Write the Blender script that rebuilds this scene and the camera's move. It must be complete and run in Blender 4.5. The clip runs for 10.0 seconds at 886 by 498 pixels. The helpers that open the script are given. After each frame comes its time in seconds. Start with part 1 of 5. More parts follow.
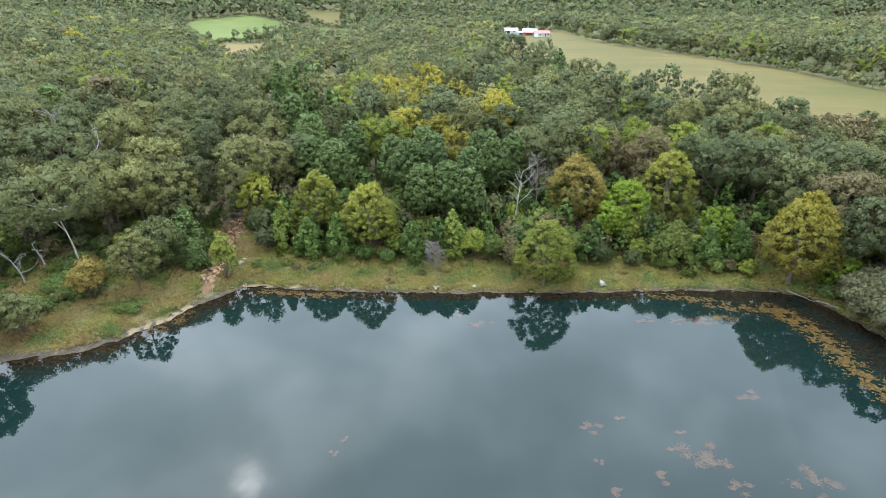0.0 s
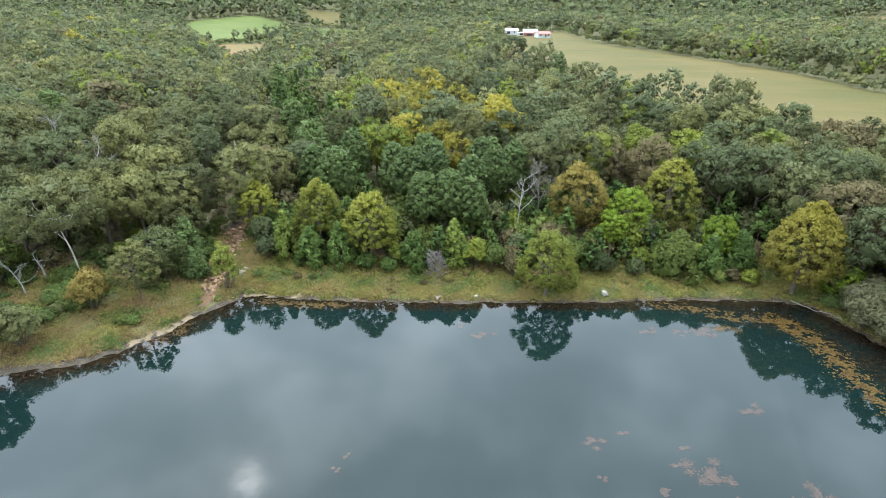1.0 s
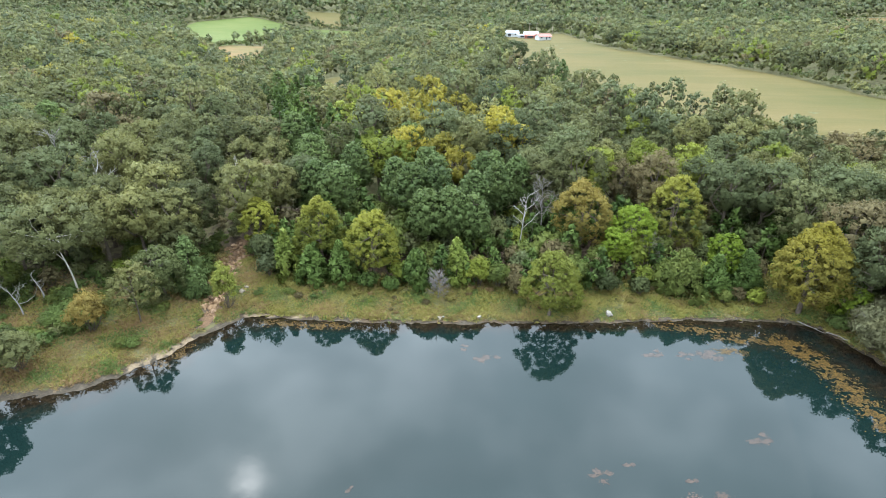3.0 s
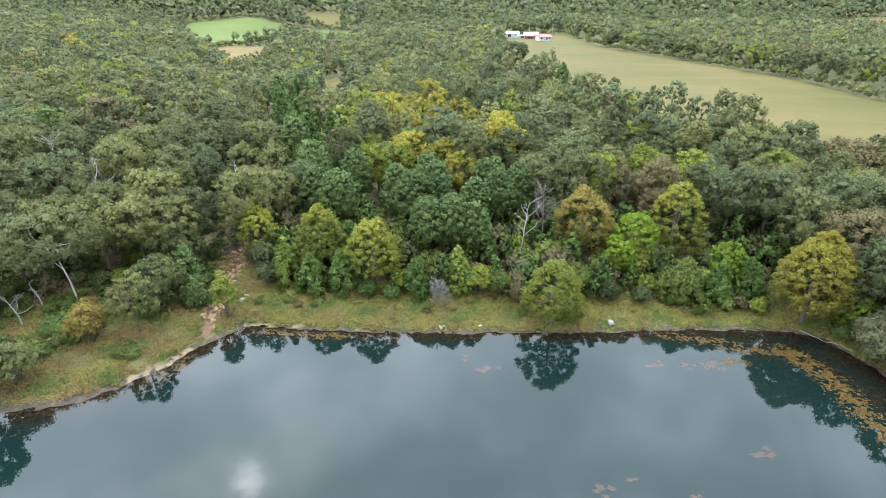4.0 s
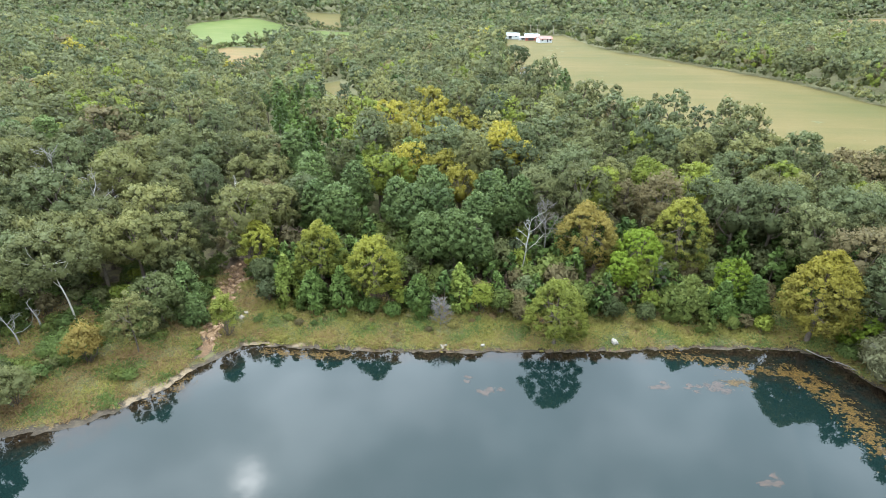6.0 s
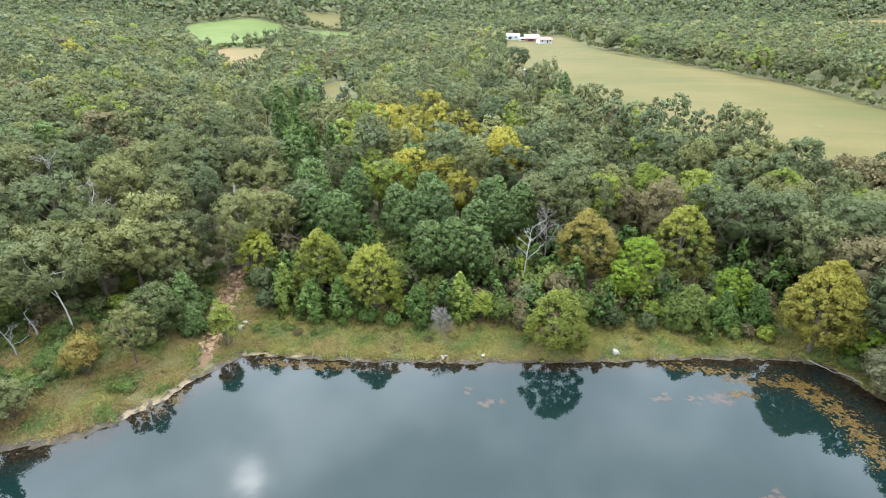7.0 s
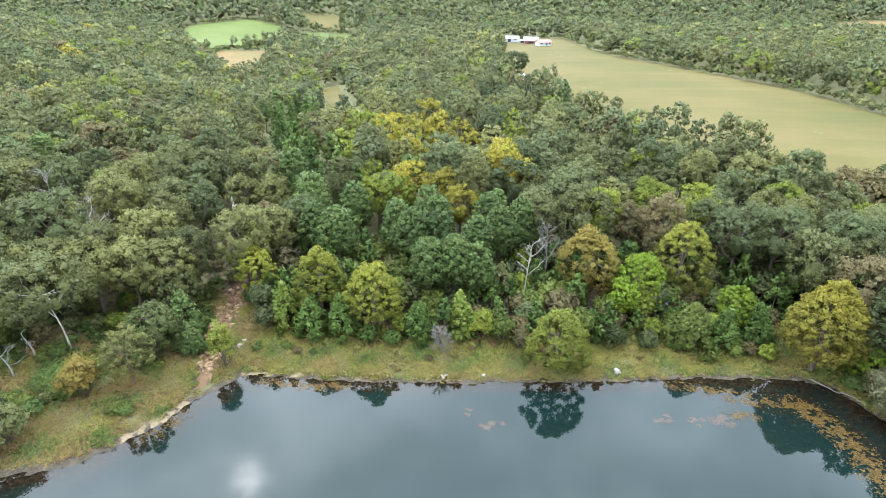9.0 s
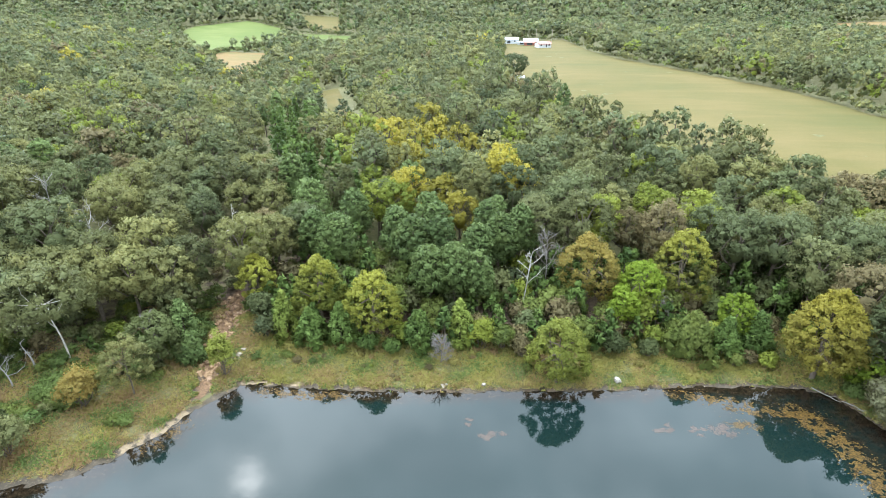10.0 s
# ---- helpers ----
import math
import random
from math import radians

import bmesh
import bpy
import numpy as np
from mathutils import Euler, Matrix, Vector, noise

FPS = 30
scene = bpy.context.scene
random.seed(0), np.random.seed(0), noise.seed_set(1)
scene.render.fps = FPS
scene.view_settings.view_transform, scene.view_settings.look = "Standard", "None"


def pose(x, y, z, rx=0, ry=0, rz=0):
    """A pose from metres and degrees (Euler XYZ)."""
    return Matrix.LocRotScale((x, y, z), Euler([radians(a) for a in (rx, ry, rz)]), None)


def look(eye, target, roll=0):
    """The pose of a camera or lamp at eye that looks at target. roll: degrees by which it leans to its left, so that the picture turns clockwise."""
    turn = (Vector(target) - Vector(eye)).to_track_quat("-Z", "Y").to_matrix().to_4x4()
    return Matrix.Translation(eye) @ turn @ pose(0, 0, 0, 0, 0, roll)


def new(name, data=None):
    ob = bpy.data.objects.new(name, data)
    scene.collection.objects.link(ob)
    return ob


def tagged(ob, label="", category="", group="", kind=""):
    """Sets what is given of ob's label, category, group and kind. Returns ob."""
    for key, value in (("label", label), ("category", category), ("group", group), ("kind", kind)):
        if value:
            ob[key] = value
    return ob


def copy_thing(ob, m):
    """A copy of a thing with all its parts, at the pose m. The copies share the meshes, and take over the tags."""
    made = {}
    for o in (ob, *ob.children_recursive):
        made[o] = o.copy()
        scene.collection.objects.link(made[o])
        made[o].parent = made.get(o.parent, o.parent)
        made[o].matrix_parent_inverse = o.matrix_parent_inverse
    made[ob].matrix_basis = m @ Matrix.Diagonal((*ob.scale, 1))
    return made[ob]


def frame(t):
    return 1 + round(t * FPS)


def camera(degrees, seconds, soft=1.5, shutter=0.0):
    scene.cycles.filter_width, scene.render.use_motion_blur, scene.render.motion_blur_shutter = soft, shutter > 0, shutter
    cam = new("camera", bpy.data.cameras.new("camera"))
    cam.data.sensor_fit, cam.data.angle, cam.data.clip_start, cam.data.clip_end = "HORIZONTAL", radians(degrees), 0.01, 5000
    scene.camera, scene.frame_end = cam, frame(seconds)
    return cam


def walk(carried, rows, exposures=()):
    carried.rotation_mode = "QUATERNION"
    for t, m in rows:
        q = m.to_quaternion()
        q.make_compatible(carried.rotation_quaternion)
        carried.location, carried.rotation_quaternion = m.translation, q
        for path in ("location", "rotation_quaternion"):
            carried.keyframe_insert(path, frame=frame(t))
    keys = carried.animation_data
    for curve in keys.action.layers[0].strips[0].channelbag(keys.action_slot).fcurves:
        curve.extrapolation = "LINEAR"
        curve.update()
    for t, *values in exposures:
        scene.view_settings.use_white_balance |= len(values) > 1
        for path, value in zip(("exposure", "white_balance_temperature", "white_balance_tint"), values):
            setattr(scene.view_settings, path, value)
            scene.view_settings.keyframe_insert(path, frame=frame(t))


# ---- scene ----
cam = camera(78.3, 10.0, soft=0.6)
PATH = [
    (0, (0.715, -0.339, 34.046), (0.612, 1.471, 33.2), 0.6),
    (0.5, (0.595, 0.032, 34.569), (0.493, 1.841, 33.722), 0.6),
    (1, (0.437, 0.444, 35.129), (0.334, 2.252, 34.281), 0.6),
    (1.5, (0.362, 0.917, 35.601), (0.256, 2.725, 34.752), 0.6),
    (2, (0.252, 1.353, 36.123), (0.145, 3.16, 35.274), 0.6),
    (2.5, (0.126, 1.773, 36.619), (0.021, 3.581, 35.77), 0.6),
    (4, (-0.211, 3.049, 38.02), (-0.314, 4.855, 37.169), 0.6),
    (4.5, (-0.265, 3.47, 38.458), (-0.369, 5.276, 37.605), 0.6),
    (5, (-0.342, 3.884, 38.916), (-0.446, 5.689, 38.062), 0.6),
    (5.5, (-0.444, 4.262, 39.348), (-0.548, 6.068, 38.495), 0.6),
    (7, (-0.637, 5.598, 40.778), (-0.74, 7.403, 39.923), 0.6),
    (7.5, (-0.718, 6.001, 41.285), (-0.819, 7.806, 40.429), 0.6),
    (8, (-0.77, 6.357, 41.744), (-0.871, 8.162, 40.888), 0.6),
    (8.5, (-0.787, 6.662, 42.207), (-0.888, 8.468, 41.353), 0.6),
    (9, (-0.858, 6.974, 42.693), (-0.958, 8.778, 41.838), 0.6),
    (9.5, (-0.851, 7.229, 43.131), (-0.952, 9.035, 42.277), 0.5),
    (10, (-0.881, 7.525, 43.556), (-0.981, 9.331, 42.702), 0.5),
]
walk(cam, [(t, look(eye, target, roll)) for t, eye, target, roll in PATH],
     [(0, 0.04), (2.5, 0.14), (5.5, 0.25), (10, 0.42)])

# ---- world, sun, exposure ----
SUN_WAY = Vector((-0.345, 0.608, 0.715)).normalized()
SKY = 1.0
scene.view_settings.exposure = 0.0


def node(nt, kind, **values):
    n = nt.nodes.new(kind)
    for key, v in values.items():
        n.inputs[key.replace("_", " ")].default_value = v
    return n


def math_node(nt, op, a, b=None, clamp=False):
    n = nt.nodes.new("ShaderNodeMath")
    n.operation, n.use_clamp = op, clamp
    for i, v in enumerate((a, b)):
        if v is None:
            continue
        if isinstance(v, (int, float)):
            n.inputs[i].default_value = v
        else:
            nt.links.new(v, n.inputs[i])
    return n.outputs[0]


def mix_node(nt, fac, a, b, blend="MIX"):
    n = nt.nodes.new("ShaderNodeMix")
    n.data_type, n.blend_type = "RGBA", blend
    for i, v in ((0, fac), (6, a), (7, b)):
        if isinstance(v, (int, float)):
            n.inputs[i].default_value = v
        elif isinstance(v, tuple):
            n.inputs[i].default_value = (*v, 1)
        else:
            nt.links.new(v, n.inputs[i])
    return n.outputs[2]


def ramp_node(nt, fac, stops):
    n = nt.nodes.new("ShaderNodeValToRGB")
    el = n.color_ramp.elements
    while len(el) < len(stops):
        el.new(0.5)
    for e, (p, c) in zip(el, stops):
        e.position, e.color = p, (*c, 1)
    nt.links.new(fac, n.inputs[0])
    return n.outputs[0]


def noise_node(nt, vec, scale, detail=3.0, rough=0.55, out=0):
    n = node(nt, "ShaderNodeTexNoise", Scale=scale, Detail=detail, Roughness=rough)
    if vec is not None:
        nt.links.new(vec, n.inputs["Vector"])
    return n.outputs[out]


def make_world():
    w = bpy.data.worlds.new("overcast_sky")
    scene.world, w.use_nodes = w, True
    nt = w.node_tree
    nt.nodes.clear()
    sky = nt.nodes.new("ShaderNodeTexSky")
    sky.sky_type, sky.sun_disc = "NISHITA", False
    sky.sun_elevation, sky.sun_rotation = radians(45.6), radians(-29.6)
    co = nt.nodes.new("ShaderNodeTexCoord").outputs["Generated"]
    sep = nt.nodes.new("ShaderNodeSeparateXYZ")
    nt.links.new(co, sep.inputs[0])
    den = math_node(nt, "ADD", math_node(nt, "MAXIMUM", sep.outputs[2], 0.0), 0.35)
    comb = nt.nodes.new("ShaderNodeCombineXYZ")
    nt.links.new(math_node(nt, "ADD", math_node(nt, "DIVIDE", sep.outputs[0], den), 1.1), comb.inputs[0])
    nt.links.new(math_node(nt, "ADD", math_node(nt, "DIVIDE", sep.outputs[1], den), 5.3), comb.inputs[1])
    big = noise_node(nt, comb.outputs[0], 3.4, 3.0, 0.5)
    cloud = ramp_node(nt, big, [(0.36, (0.68, 0.86, 1.01)), (0.5, (0.84, 1.03, 1.21)), (0.66, (1.22, 1.45, 1.66))])
    # the veiled sun: a bright break in the cloud
    dot = nt.nodes.new("ShaderNodeVectorMath")
    dot.operation = "DOT_PRODUCT"
    nrm = nt.nodes.new("ShaderNodeVectorMath")
    nrm.operation = "NORMALIZE"
    nt.links.new(co, nrm.inputs[0])
    nt.links.new(nrm.outputs[0], dot.inputs[0])
    dot.inputs[1].default_value = SUN_WAY
    d = math_node(nt, "MAXIMUM", dot.outputs["Value"], 0.0)
    wob = noise_node(nt, comb.outputs[0], 16.0, 3.0)
    core = math_node(nt, "MULTIPLY", math_node(nt, "POWER", d, 2800.0), math_node(nt, "MULTIPLY", math_node(nt, "POWER", wob, 2.0), 8.5))
    halo = math_node(nt, "MULTIPLY", math_node(nt, "POWER", d, 160.0), math_node(nt, "MULTIPLY", wob, 0.3))
    glow = math_node(nt, "ADD", core, halo)
    slope = math_node(nt, "ADD", math_node(nt, "MULTIPLY", math_node(nt, "POWER", math_node(nt, "MULTIPLY", math_node(nt, "ADD", dot.outputs["Value"], 1.0), 0.5), 1.6), 0.90), 0.31)
    # an overcast sky is brightest overhead
    high = math_node(nt, "MULTIPLY", math_node(nt, "SUBTRACT", sep.outputs[2], 0.74), 4.0, True)
    slope = math_node(nt, "MULTIPLY", slope, math_node(nt, "ADD", math_node(nt, "MULTIPLY", high, 1.1), 1.0))
    lit = nt.nodes.new("ShaderNodeVectorMath")
    lit.operation = "SCALE"
    nt.links.new(cloud, lit.inputs[0])
    nt.links.new(slope, lit.inputs["Scale"])
    bright = mix_node(nt, 1.0, lit.outputs[0], glow, "ADD")
    thin = nt.nodes.new("ShaderNodeVectorMath")
    thin.operation = "SCALE"
    nt.links.new(sky.outputs[0], thin.inputs[0])
    thin.inputs["Scale"].default_value = 0.1
    col = mix_node(nt, 0.9, thin.outputs[0], bright)
    bg = nt.nodes.new("ShaderNodeBackground")
    nt.links.new(col, bg.inputs[0])
    bg.inputs[1].default_value = 4.5 * SKY
    out = nt.nodes.new("ShaderNodeOutputWorld")
    nt.links.new(bg.outputs[0], out.inputs[0])
    lamp = bpy.data.lights.new("sun", "SUN")
    lamp.energy, lamp.angle, lamp.color = 0.6, radians(100), (1.0, 0.96, 0.9)
    ob = new("sun", lamp)
    ob.matrix_world = look(SUN_WAY * 100, (0, 0, 0))


make_world()


# ---- materials ----
def material(name):
    m = bpy.data.materials.new(name)
    m.use_nodes = True
    nt = m.node_tree
    return m, nt, nt.nodes["Principled BSDF"], nt.nodes["Material Output"]


def place_out(nt):
    return nt.nodes.new("ShaderNodeNewGeometry").outputs["Position"]


def bump(nt, p, height, strength, distance):
    b = node(nt, "ShaderNodeBump", Strength=strength, Distance=distance)
    nt.links.new(height, b.inputs["Height"])
    nt.links.new(b.outputs[0], p.inputs["Normal"])


def attr(nt, name):
    a = nt.nodes.new("ShaderNodeAttribute")
    a.attribute_name = name
    return a.outputs["Fac"]


def leaf_material(name, lo, hi, accent=None, gloss=0.1, through_light=0.38, patch=0.35, turning=0.0):
    """Foliage: tone differs from tree to tree, leaf to leaf and in patches of the crown."""
    m, nt, p, out = material(name)
    info = nt.nodes.new("ShaderNodeObjectInfo").outputs["Random"]
    geo = nt.nodes.new("ShaderNodeNewGeometry")
    tree = math_node(nt, "FRACT", math_node(nt, "ADD", info, attr(nt, "tint")))
    col = mix_node(nt, tree, tuple(c * 0.74 for c in lo), tuple(c * 1.2 for c in hi))
    n = noise_node(nt, geo.outputs["Position"], 0.45, 2.0)
    pat = math_node(nt, "MULTIPLY", math_node(nt, "SUBTRACT", n, 0.42, True), patch * 4.0, True)
    acc = accent or tuple(min(1.0, c * k) for c, k in zip(hi, (1.5, 1.25, 0.9)))
    if turning:
        sep = nt.nodes.new("ShaderNodeSeparateXYZ")
        nt.links.new(nt.nodes.new("ShaderNodeTexCoord").outputs["Generated"], sep.inputs[0])
        up = math_node(nt, "MULTIPLY", math_node(nt, "SUBTRACT", math_node(nt, "ADD", sep.outputs[2], math_node(nt, "MULTIPLY", n, 0.5)), 0.62), 2.2, True)
        pat = math_node(nt, "MAXIMUM", math_node(nt, "MULTIPLY", up, turning), pat)
    col = mix_node(nt, pat, col, acc)
    isl = geo.outputs["Random Per Island"]
    k = math_node(nt, "ADD", math_node(nt, "MULTIPLY", isl, 0.26), 0.87)
    tuft = noise_node(nt, geo.outputs["Position"], 1.1, 2.0, 0.6)
    k = math_node(nt, "MULTIPLY", k, math_node(nt, "ADD", math_node(nt, "MULTIPLY", tuft, 0.6), 0.7))
    sc = nt.nodes.new("ShaderNodeVectorMath")
    sc.operation = "SCALE"
    nt.links.new(col, sc.inputs[0])
    nt.links.new(k, sc.inputs["Scale"])
    nt.links.new(sc.outputs[0], p.inputs["Base Color"])
    p.inputs["Roughness"].default_value = 0.55
    p.inputs["Specular IOR Level"].default_value = gloss
    tr = nt.nodes.new("ShaderNodeBsdfTranslucent")
    nt.links.new(sc.outputs[0], tr.inputs[0])
    mx = nt.nodes.new("ShaderNodeMixShader")
    mx.inputs[0].default_value = through_light
    nt.links.new(p.outputs[0], mx.inputs[1])
    nt.links.new(tr.outputs[0], mx.inputs[2])
    nt.links.new(mx.outputs[0], out.inputs[0])
    return m


def plain(name, lo, hi, rough=0.8, scale=3.0, bump_size=0.02, spec=0.3, metal=0.0, detail=5.0):
    m, nt, p, out = material(name)
    pos = place_out(nt)
    n = noise_node(nt, pos, scale, detail)
    n2 = noise_node(nt, pos, scale * 0.13, 2.0)
    f = math_node(nt, "ADD", math_node(nt, "MULTIPLY", n, 0.65), math_node(nt, "MULTIPLY", n2, 0.35))
    col = ramp_node(nt, f, [(0.34, lo), (0.66, hi)])
    nt.links.new(col, p.inputs["Base Color"])
    p.inputs["Roughness"].default_value, p.inputs["Metallic"].default_value = rough, metal
    p.inputs["Specular IOR Level"].default_value = spec
    if bump_size:
        bump(nt, p, n, 0.6, bump_size)
    return m


def ground_material():
    m, nt, p, out = material("ground")
    pos = place_out(nt)
    big, mid, fine = noise_node(nt, pos, 0.12, 3.0), noise_node(nt, pos, 0.9, 4.0), noise_node(nt, pos, 6.0, 4.0, 0.7)
    litter = ramp_node(nt, mid, [(0.3, (0.03, 0.022, 0.014)), (0.52, (0.07, 0.048, 0.03)), (0.7, (0.12, 0.078, 0.05))])
    litter = mix_node(nt, math_node(nt, "MULTIPLY", math_node(nt, "SUBTRACT", fine, 0.5, True), 3.0, True), litter, (0.15, 0.1, 0.066))
    turf = ramp_node(nt, mid, [(0.28, (0.054, 0.052, 0.020)), (0.5, (0.094, 0.085, 0.036)), (0.72, (0.118, 0.095, 0.046))])
    mud = ramp_node(nt, mid, [(0.3, (0.034, 0.026, 0.018)), (0.7, (0.072, 0.055, 0.039))])
    mud = mix_node(nt, math_node(nt, "MULTIPLY", math_node(nt, "SUBTRACT", fine, 0.52, True), 5.0, True), mud, (0.135, 0.101, 0.068))
    sand = ramp_node(nt, fine, [(0.3, (0.12, 0.083, 0.05)), (0.7, (0.245, 0.176, 0.11))])
    red = ramp_node(nt, math_node(nt, "ADD", math_node(nt, "MULTIPLY", mid, 0.45), math_node(nt, "MULTIPLY", fine, 0.55)), [(0.3, (0.05, 0.03, 0.02)), (0.46, (0.10, 0.057, 0.032)), (0.6, (0.17, 0.098, 0.054)), (0.73, (0.27, 0.18, 0.11))])
    col = litter
    for name, c, soft in (("turf", turf, 1.2), ("mud", mud, 1.9), ("sand", sand, 2.6), ("red", red, 1.9)):
        a = attr(nt, name)
        w = math_node(nt, "ADD", a, math_node(nt, "MULTIPLY", math_node(nt, "SUBTRACT", mid, 0.5), soft))
        w = math_node(nt, "MULTIPLY", math_node(nt, "SUBTRACT", w, 0.38), 4.0, True)
        col = mix_node(nt, w, col, c)
    nt.links.new(col, p.inputs["Base Color"])
    p.inputs["Roughness"].default_value = 0.95
    p.inputs["Specular IOR Level"].default_value = 0.15
    bump(nt, p, fine, 0.7, 0.12)
    return m


def field_material(name, lo, mid_c, hi, way):
    m, nt, p, out = material(name)
    pos = place_out(nt)
    mp = nt.nodes.new("ShaderNodeMapping")
    mp.inputs["Rotation"].default_value[2] = way
    mp.inputs["Scale"].default_value = (0.02, 0.16, 1)
    nt.links.new(pos, mp.inputs[0])
    streak = noise_node(nt, mp.outputs[0], 1.0, 4.0, 0.6)
    big, fine = noise_node(nt, pos, 0.018, 3.0), noise_node(nt, pos, 1.2, 4.0, 0.7)
    f = math_node(nt, "ADD", math_node(nt, "MULTIPLY", big, 0.5), math_node(nt, "MULTIPLY", streak, 0.35))
    f = math_node(nt, "ADD", f, math_node(nt, "MULTIPLY", fine, 0.15))
    col = ramp_node(nt, f, [(0.36, lo), (0.5, mid_c), (0.63, hi)])
    nt.links.new(col, p.inputs["Base Color"])
    p.inputs["Roughness"].default_value = 0.95
    p.inputs["Specular IOR Level"].default_value = 0.1
    bump(nt, p, fine, 0.5, 0.15)
    return m


def water_material():
    m, nt, p, out = material("pond_water")
    pos = place_out(nt)
    n, fine = noise_node(nt, pos, 0.5, 4.0), noise_node(nt, pos, 2.2, 4.0, 0.65)
    deep = mix_node(nt, noise_node(nt, pos, 0.06, 2.0), (0.003, 0.0075, 0.0064), (0.0045, 0.0118, 0.0105))
    # weed and silt on the shelf show through along the margin
    shelf = ramp_node(nt, fine, [(0.38, (0.004, 0.003, 0.002)), (0.56, (0.014, 0.009, 0.005)), (0.74, (0.030, 0.021, 0.012))])
    a = math_node(nt, "ADD", attr(nt, "shelf"), math_node(nt, "MULTIPLY", math_node(nt, "SUBTRACT", n, 0.5), 0.8))
    a = math_node(nt, "MULTIPLY", math_node(nt, "SUBTRACT", a, 0.22), 2.2, True)
    nt.links.new(mix_node(nt, a, deep, shelf), p.inputs["Base Color"])
    p.inputs["Roughness"].default_value = 0.02
    p.inputs["IOR"].default_value = 1.333
    rip = noise_node(nt, pos, 1.4, 2.0)
    bump(nt, p, rip, 0.08, 0.02)
    return m


def wet_leaf_material(name, lo, hi, coat=1.0):
    m, nt, p, out = material(name)
    geo = nt.nodes.new("ShaderNodeNewGeometry")
    n = noise_node(nt, geo.outputs["Position"], 1.2, 3.0)
    f = math_node(nt, "ADD", math_node(nt, "MULTIPLY", n, 0.3), math_node(nt, "MULTIPLY", geo.outputs["Random Per Island"], 0.7))
    nt.links.new(ramp_node(nt, f, [(0.28, lo), (0.72, hi)]), p.inputs["Base Color"])
    p.inputs["Roughness"].default_value = 0.5
    p.inputs["Specular IOR Level"].default_value = 0.1
    p.inputs["Coat Weight"].default_value, p.inputs["Coat IOR"].default_value, p.inputs["Coat Roughness"].default_value = coat, 1.333, 0.03
    return m


GROUND, WATER = ground_material(), water_material()
OAK = leaf_material("oak_leaves", (0.092, 0.099, 0.040), (0.119, 0.121, 0.048), patch=0.22)
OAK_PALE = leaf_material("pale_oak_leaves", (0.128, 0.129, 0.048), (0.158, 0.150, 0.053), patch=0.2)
# a little extra blue here, to tint the distant woods as haze would
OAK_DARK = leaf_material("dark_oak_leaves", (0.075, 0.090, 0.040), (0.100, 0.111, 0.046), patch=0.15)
RUSSET = leaf_material("russet_leaves", (0.125, 0.098, 0.045), (0.150, 0.114, 0.052), accent=(0.122, 0.112, 0.046))
YELLOW = leaf_material("yellow_leaves", (0.213, 0.183, 0.030), (0.258, 0.211, 0.030), accent=(0.298, 0.233, 0.031))
LIME = leaf_material("lime_leaves", (0.140, 0.170, 0.028), (0.169, 0.185, 0.030), accent=(0.208, 0.206, 0.030))
BRIGHT = leaf_material("bright_lime_leaves", (0.151, 0.208, 0.023), (0.161, 0.212, 0.024), accent=(0.204, 0.232, 0.025))
SYC = leaf_material("sycamore_leaves", (0.162, 0.176, 0.035), (0.200, 0.199, 0.035), accent=(0.305, 0.270, 0.035), turning=0.4)
SYC_GREEN = leaf_material("green_sycamore_leaves", (0.161, 0.176, 0.033), (0.179, 0.188, 0.036), accent=(0.253, 0.239, 0.040), turning=0.08)
SYC_GOLD = leaf_material("golden_sycamore_leaves", (0.135, 0.116, 0.026), (0.158, 0.132, 0.028), accent=(0.243, 0.199, 0.025), turning=0.6)
SYC_OLIVE = leaf_material("olive_sycamore_leaves", (0.180, 0.176, 0.038), (0.202, 0.195, 0.041), accent=(0.276, 0.253, 0.034), turning=0.5)
SYC_RUST = leaf_material("rusty_sycamore_leaves", (0.195, 0.155, 0.038), (0.210, 0.167, 0.044), accent=(0.267, 0.174, 0.034), turning=0.35)
CEDAR_LIGHT = leaf_material("light_cedar_needles", (0.100, 0.126, 0.025), (0.126, 0.150, 0.029), accent=(0.172, 0.185, 0.033), through_light=0.15)
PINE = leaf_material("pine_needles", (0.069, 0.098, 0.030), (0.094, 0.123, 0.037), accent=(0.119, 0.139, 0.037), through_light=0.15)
CEDAR = leaf_material("cedar_needles", (0.050, 0.082, 0.018), (0.074, 0.106, 0.024), accent=(0.105, 0.132, 0.028), through_light=0.15)
SCRUB = leaf_material("scrub_leaves", (0.076, 0.106, 0.025), (0.119, 0.136, 0.034), accent=(0.166, 0.164, 0.035))
GREYGREEN = leaf_material("grey_green_leaves", (0.074, 0.088, 0.032), (0.094, 0.105, 0.037), accent=(0.113, 0.119, 0.043))
WILLOW = leaf_material("willow_leaves", (0.156, 0.148, 0.075), (0.191, 0.179, 0.091), accent=(0.210, 0.186, 0.082))
ORANGE = leaf_material("orange_leaves", (0.253, 0.176, 0.046), (0.271, 0.189, 0.048), accent=(0.208, 0.185, 0.048))
GRASS = leaf_material("grass_blades", (0.167, 0.158, 0.039), (0.202, 0.176, 0.046), accent=(0.274, 0.200, 0.071), patch=0.5)
DRY_GRASS = leaf_material("dry_grass_blades", (0.186, 0.123, 0.056), (0.228, 0.144, 0.067), accent=(0.169, 0.105, 0.048), patch=0.4)
WEED = leaf_material("weed_leaves", (0.077, 0.114, 0.032), (0.098, 0.128, 0.035), accent=(0.145, 0.159, 0.042))
